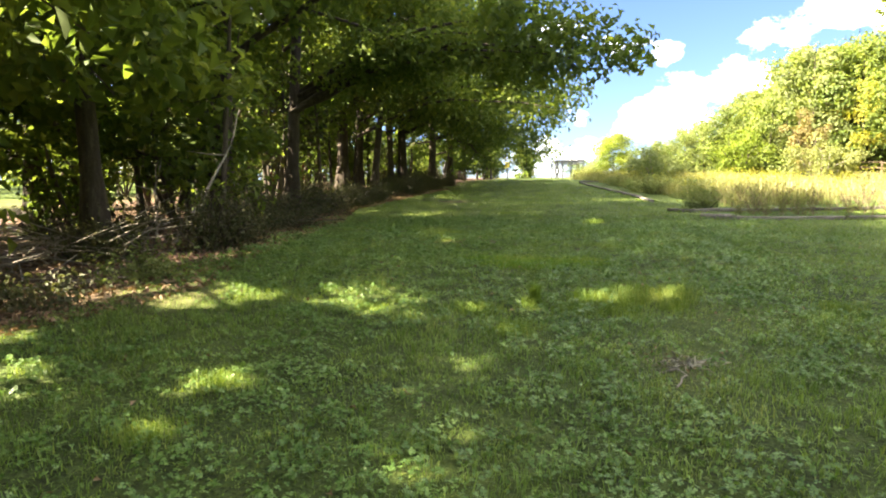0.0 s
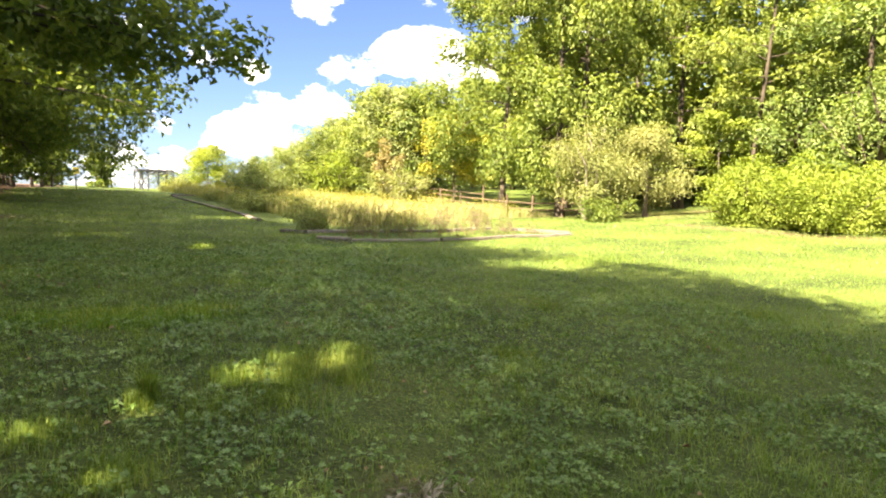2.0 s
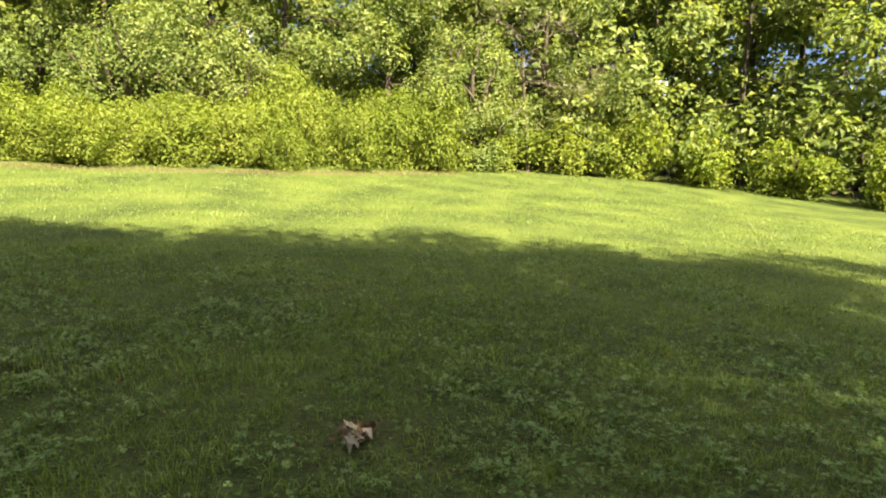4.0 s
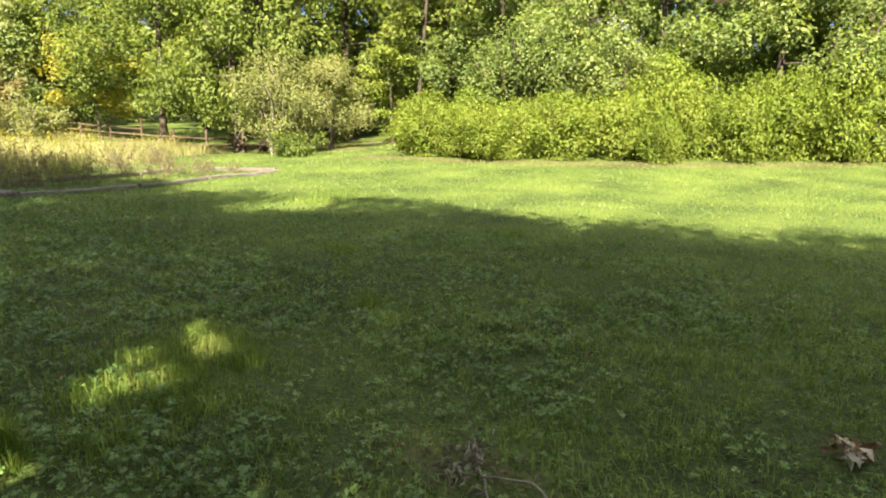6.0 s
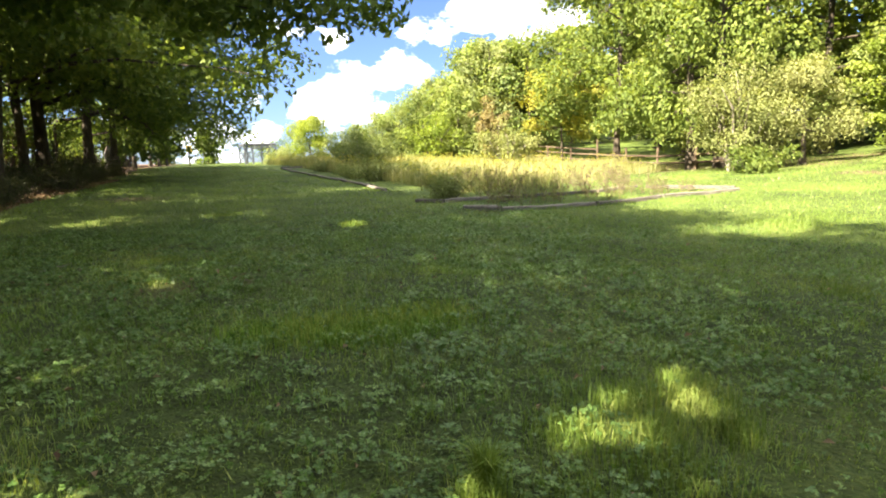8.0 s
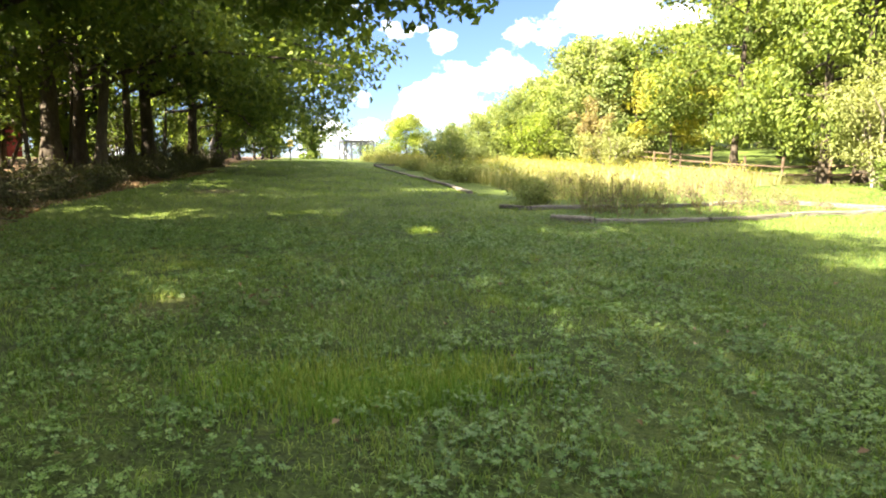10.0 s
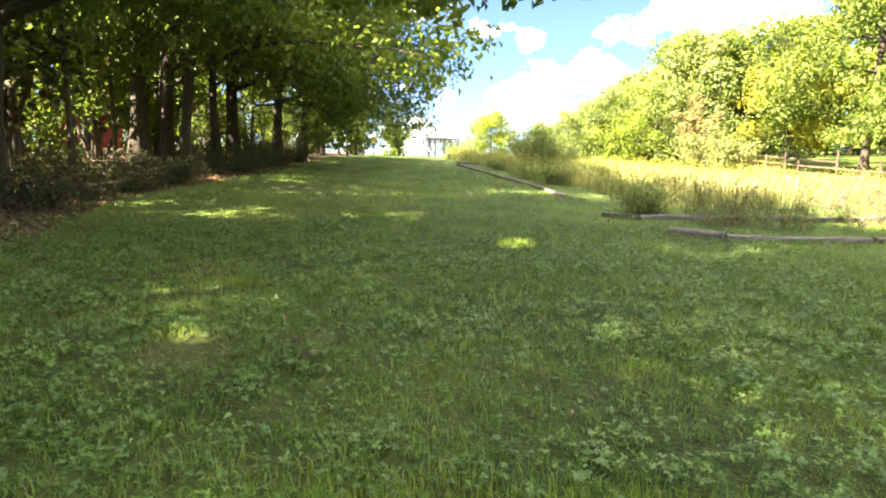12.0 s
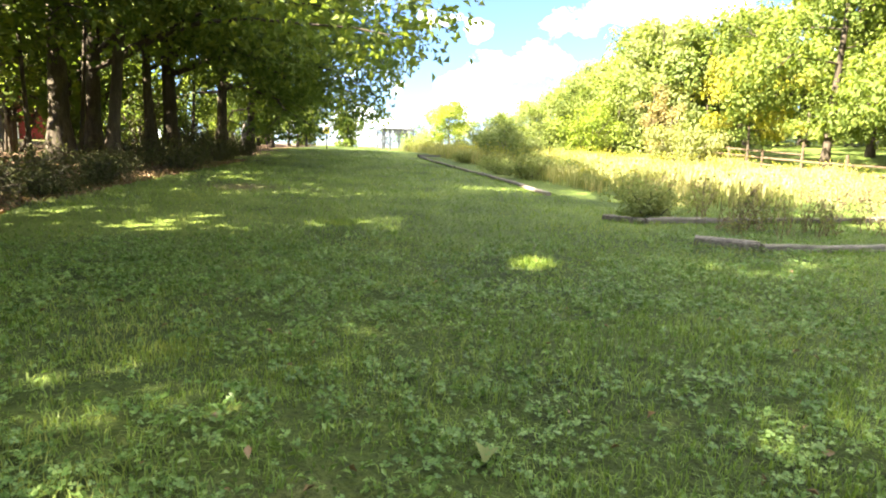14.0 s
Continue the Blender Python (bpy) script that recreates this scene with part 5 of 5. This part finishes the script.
# ---- steel frame on the rise ----
M_STEEL, sn, sl, sb = material("weathered_steel")
sb.inputs["Base Color"].default_value, sb.inputs["Metallic"].default_value, sb.inputs["Roughness"].default_value = (0.06, 0.065, 0.075, 1), 0.0, 0.6
s_no = sn.new("ShaderNodeTexNoise"); s_no.inputs["Scale"].default_value = 4.0
s_rp = ramp(sn, [(0.35, (0.035, 0.04, 0.05)), (0.65, (0.08, 0.085, 0.10))])
sl.new(s_no.outputs["Fac"], s_rp.inputs["Fac"]); sl.new(s_rp.outputs["Color"], sb.inputs["Base Color"])


def box_bm(bm, a, b, r):
    """A square bar from a to b."""
    a, b = Vector(a), Vector(b)
    d = b - a
    m = Matrix.Translation((a + b) / 2) @ d.to_track_quat("Z", "Y").to_matrix().to_4x4() @ Matrix.Diagonal((2 * r, 2 * r, d.length, 1))
    bmesh.ops.create_cube(bm, size=1.0, matrix=m)


def bar(name, a, b, r, parent, mat, label=""):
    bm = bmesh.new()
    box_bm(bm, a, b, r)
    me = bpy.data.meshes.new(name)
    bm.to_mesh(me); bm.free()
    me.materials.append(mat)
    return part(name, me, parent, label)


frame_at = on(13.65, 65.6)
carport = thing("pergola", frame_at, "open dark metal pergola frame standing on the rise", "pergola")
W2, D2, H2 = 1.5, 1.3, 1.85
for cx in (-W2, -0.75, 0.7, W2):
    for cy in (-D2, D2):
        bar("post", (cx, cy, -0.3), (cx, cy, H2), 0.06, carport, M_STEEL)
for cy in (-D2, D2):
    bar("beam", (-W2, cy, H2), (W2, cy, H2), 0.06, carport, M_STEEL)
    bar("beam", (-W2, cy, H2 - 0.28), (W2, cy, H2 - 0.28), 0.035, carport, M_STEEL)
    for q in range(6):
        cx = -W2 + q * 2 * W2 / 6
        bar("web_bar", (cx, cy, H2 - 0.28), (cx + W2 / 3, cy, H2), 0.025, carport, M_STEEL)
for cx in (-W2, W2):
    bar("end_beam", (cx, -D2, H2), (cx, D2, H2), 0.06, carport, M_STEEL)
for q in range(10):
    cx = -W2 + q * 2 * W2 / 9
    bar("rafter", (cx, -D2 - 0.2, H2 + 0.1), (cx, D2 + 0.2, H2 + 0.1), 0.045, carport, M_STEEL)
for hgt in (0.55, 1.1):
    for cy in (-D2, D2):
        bar("rail", (-W2, cy, hgt), (-0.75, cy, hgt), 0.03, carport, M_STEEL)
for cy in (-D2, D2):
    bar("brace", (-W2, cy, 0.1), (-0.75, cy, H2 - 0.25), 0.03, carport, M_STEEL)
    bar("brace", (-0.75, cy, 0.1), (-W2, cy, H2 - 0.25), 0.03, carport, M_STEEL)


# ---- things seen through the wood ----
M_RED = rough_material("red_painted_boards", [(0.3, (0.12, 0.016, 0.015)), (0.6, (0.19, 0.024, 0.022)), (0.8, (0.27, 0.048, 0.040))], 3.0, (1, 1, 4), rough=0.6, bump=0.2)
M_WHITE = rough_material("white_paint", [(0.3, (0.62, 0.61, 0.58)), (0.6, (0.76, 0.75, 0.72)), (0.8, (0.82, 0.81, 0.79))], 2.0, rough=0.6, bump=0.15)
M_ROOF = rough_material("grey_shingle", [(0.3, (0.12, 0.12, 0.125)), (0.6, (0.22, 0.22, 0.225)), (0.8, (0.34, 0.34, 0.35))], 4.0, rough=0.9, bump=0.6)
M_SIGN = rough_material("yellow_sign_face", [(0.3, (0.55, 0.42, 0.06)), (0.6, (0.68, 0.54, 0.09)), (0.8, (0.74, 0.62, 0.2))], 3.0, rough=0.5, bump=0.1)


def block(name, lo, hi, parent, mat, label="", edge=0.012):
    bm = bmesh.new()
    bmesh.ops.create_cube(bm, size=1.0)
    for v in bm.verts:
        v.co = Vector([lo[k] + (v.co[k] + 0.5) * (hi[k] - lo[k]) for k in range(3)])
    bmesh.ops.bevel(bm, geom=bm.edges[:], offset=edge, segments=1, affect="EDGES")
    me = bpy.data.meshes.new(name)
    bm.to_mesh(me); bm.free()
    me.materials.append(mat)
    return part(name, me, parent, label)


def prism(name, pts, y0, y1, parent, mat, label=""):
    """A solid with the outline pts in x and z, from y0 to y1."""
    bm = bmesh.new()
    a = [bm.verts.new((x, y0, z)) for x, z in pts]
    b = [bm.verts.new((x, y1, z)) for x, z in pts]
    bm.faces.new(a); bm.faces.new(b[::-1])
    for i in range(len(pts)):
        j = (i + 1) % len(pts)
        bm.faces.new((a[i], b[i], b[j], a[j]))
    bmesh.ops.recalc_face_normals(bm, faces=bm.faces[:])
    me = bpy.data.meshes.new(name)
    bm.to_mesh(me); bm.free()
    me.materials.append(mat)
    return part(name, me, parent, label)


def shed(at, w, d, h, wall, roof_mat, trim, label, turn=0.0, door=True):
    """A small gabled shed with boarded walls, corner trim, door and an overhanging roof."""
    ob = thing("shed", (at[0], at[1], ground_z(*at) - 0.15), label, "shed")
    ob.rotation_euler = (0, 0, radians(turn))
    for k in range(int(w / 0.2)):
        x0 = -w / 2 + k * w / int(w / 0.2)
        block("board", (x0 + 0.004, -d / 2 - 0.02, 0), (x0 + w / int(w / 0.2) - 0.004, -d / 2 + 0.02, h), ob, wall, edge=0.004)
    block("wall", (-w / 2, d / 2 - 0.04, 0), (w / 2, d / 2, h), ob, wall)
    for sx in (-1, 1):
        block("wall", (sx * w / 2 - 0.02, -d / 2 + 0.03, 0), (sx * w / 2 + 0.02, d / 2 - 0.05, h), ob, wall)
        block("corner_trim", (sx * w / 2 - 0.06, -d / 2 - 0.045, 0), (sx * w / 2 + 0.06, -d / 2 - 0.022, h), ob, trim, "white corner trim")
    prism("gable", [(-w / 2, h), (w / 2, h), (0, h + w * 0.3)], -d / 2 - 0.02, -d / 2 + 0.03, ob, wall)
    prism("gable", [(-w / 2, h), (w / 2, h), (0, h + w * 0.3)], d / 2 - 0.05, d / 2, ob, wall)
    for sx in (-1, 1):
        e = (sx * (w / 2 + 0.25), h - 0.15)
        r = (0, h + w * 0.3)
        prism("roof_slope", [e, r, (r[0], r[1] + 0.08), (e[0], e[1] + 0.08)], -d / 2 - 0.3, d / 2 + 0.3, ob, roof_mat)
    if door:
        block("door", (-0.45, -d / 2 - 0.05, 0.12), (0.45, -d / 2 - 0.024, 2.05), ob, trim, "white door")
    return ob


shed((-14.0, 53.5), 4.0, 3.4, 2.3, M_RED, M_ROOF, M_WHITE, "red boarded shed with white trim behind the wood", 15)
shed((25.5, 61.5), 4.2, 3.0, 1.2, M_ROOF, M_ROOF, M_ROOF, "low grey shed with a shingled roof on the hill", -20, False)


def picnic_table(at, turn, label):
    ob = thing("picnic_table", on(*at), label, "table", "picnic tables in the wood")
    ob.rotation_euler = (0, 0, radians(turn))
    for k in range(5):
        block("plank", (-0.9, -0.36 + 0.146 * k, 0.70), (0.9, -0.36 + 0.146 * k + 0.138, 0.74), ob, M_FENCE)
    for sy in (-0.75, 0.6):
        block("bench_plank", (-0.9, sy, 0.41), (0.9, sy + 0.15, 0.45), ob, M_FENCE)
    for sx in (-0.65, 0.65):
        block("cross_beam", (sx - 0.02, -0.72, 0.33), (sx + 0.02, 0.72, 0.41), ob, M_FENCE)
        for sy in (-1, 1):
            bar("leg", (sx, sy * 0.6, -0.05), (sx, sy * 0.22, 0.70), 0.03, ob, M_FENCE)
    return ob


picnic_table((-5.7, 41.0), 12, "weathered wooden picnic table among the trees")
picnic_table((-8.6, 44.5), -25, "weathered wooden picnic table among the trees")


def notice(at, face, w, h, top, mat, label, turn):
    ob = thing("notice_board", on(*at), label, "sign")
    ob.rotation_euler = (0, 0, radians(turn))
    bar("post", (0, 0.03, -0.1), (0, 0.03, top), 0.04, ob, M_FENCE)
    block("board", (-w / 2, -0.03, top - h), (w / 2, -0.012, top), ob, mat)
    for k in range(3):
        block("writing", (-w * 0.35, -0.036, top - h * (0.3 + 0.22 * k)), (w * (0.32 - 0.1 * k), -0.0305, top - h * (0.24 + 0.22 * k)), ob, M_ROOF, "dark bar of writing", 0.001)
    return ob


notice((5.9, 54.5), 0, 0.45, 0.5, 1.6, M_SIGN, "small yellow notice on a wooden post by the wood", 10)
notice((-6.4, 53.0), 0, 0.7, 0.8, 1.9, M_WHITE, "white notice board standing beyond the trees", 10)


def stump(at, r, h, label, seed):
    q = np.random.default_rng(seed)
    ob = thing("stump", on(at[0], at[1], -0.05), label, "stump")
    tub = Tubes()
    zs = np.array([0, 0.12, 0.35, 0.7, 1.0]) * h
    tub.limb([(0.04 * q.normal(), 0.04 * q.normal(), z) for z in zs], r * np.array([1.5, 1.15, 0.9, 0.6, 0.12]), 9)
    part("trunk", tub.mesh("trunk", M_BARK_PALE), ob)
    return ob


stump((0.25, 44.4), 0.32, 1.5, "pale broken stump at the edge of the wood", 1)
stump((-0.4, 43.2), 0.2, 1.0, "pale broken stump at the edge of the wood", 2)
stump((-2.9, 34.2), 0.14, 1.0, "pale splintered stump among the trunks", 3)

# brush heaped between the trunks
def brush_pile(at, wide, deep, tall, count, seed, label, mat=M_BARK_PALE):
    brush, rb = Tubes(), np.random.default_rng(seed)
    for _ in range(count):
        p0 = np.array([wide * rb.normal(), deep * rb.normal(), rb.uniform(0, tall)])
        d = rb.normal(size=3) * [1, 0.7, 0.35]
        brush.limb([p0, p0 + 0.5 * d + 0.05 * rb.normal(size=3), p0 + d], np.array([0.013, 0.010, 0.004]) * rb.uniform(0.4, 1.1), 4)
    for p in brush.v:
        p[:, 2] = np.maximum(p[:, 2], terrain(p[:, 0] + at[0], p[:, 1] + at[1]) - ground_z(*at))
    pile = new("brush_pile", brush.mesh("brush_pile", mat))
    pile.location = on(*at)
    return tagged(pile, label, "brush pile", kind="stuff")


brush_pile((-1.6, 39.8), 0.9, 0.5, 0.5, 70, 77, "heap of pale dead branches between the trunks")
brush_pile((-6.3, 9.3), 0.9, 0.9, 0.4, 110, 78, "tangle of dry twigs on the sunlit wood floor")
brush_pile((-7.6, 6.4), 0.9, 1.1, 0.35, 90, 79, "tangle of dry twigs on the wood floor")
brush_pile((-4.6, 15.6), 0.8, 1.4, 0.4, 50, 80, "dry twigs caught in the undergrowth at the wood's edge", M_BARK)
brush_pile((-4.3, 20.4), 0.7, 1.5, 0.4, 50, 81, "dry twigs caught in the undergrowth at the wood's edge", M_BARK)
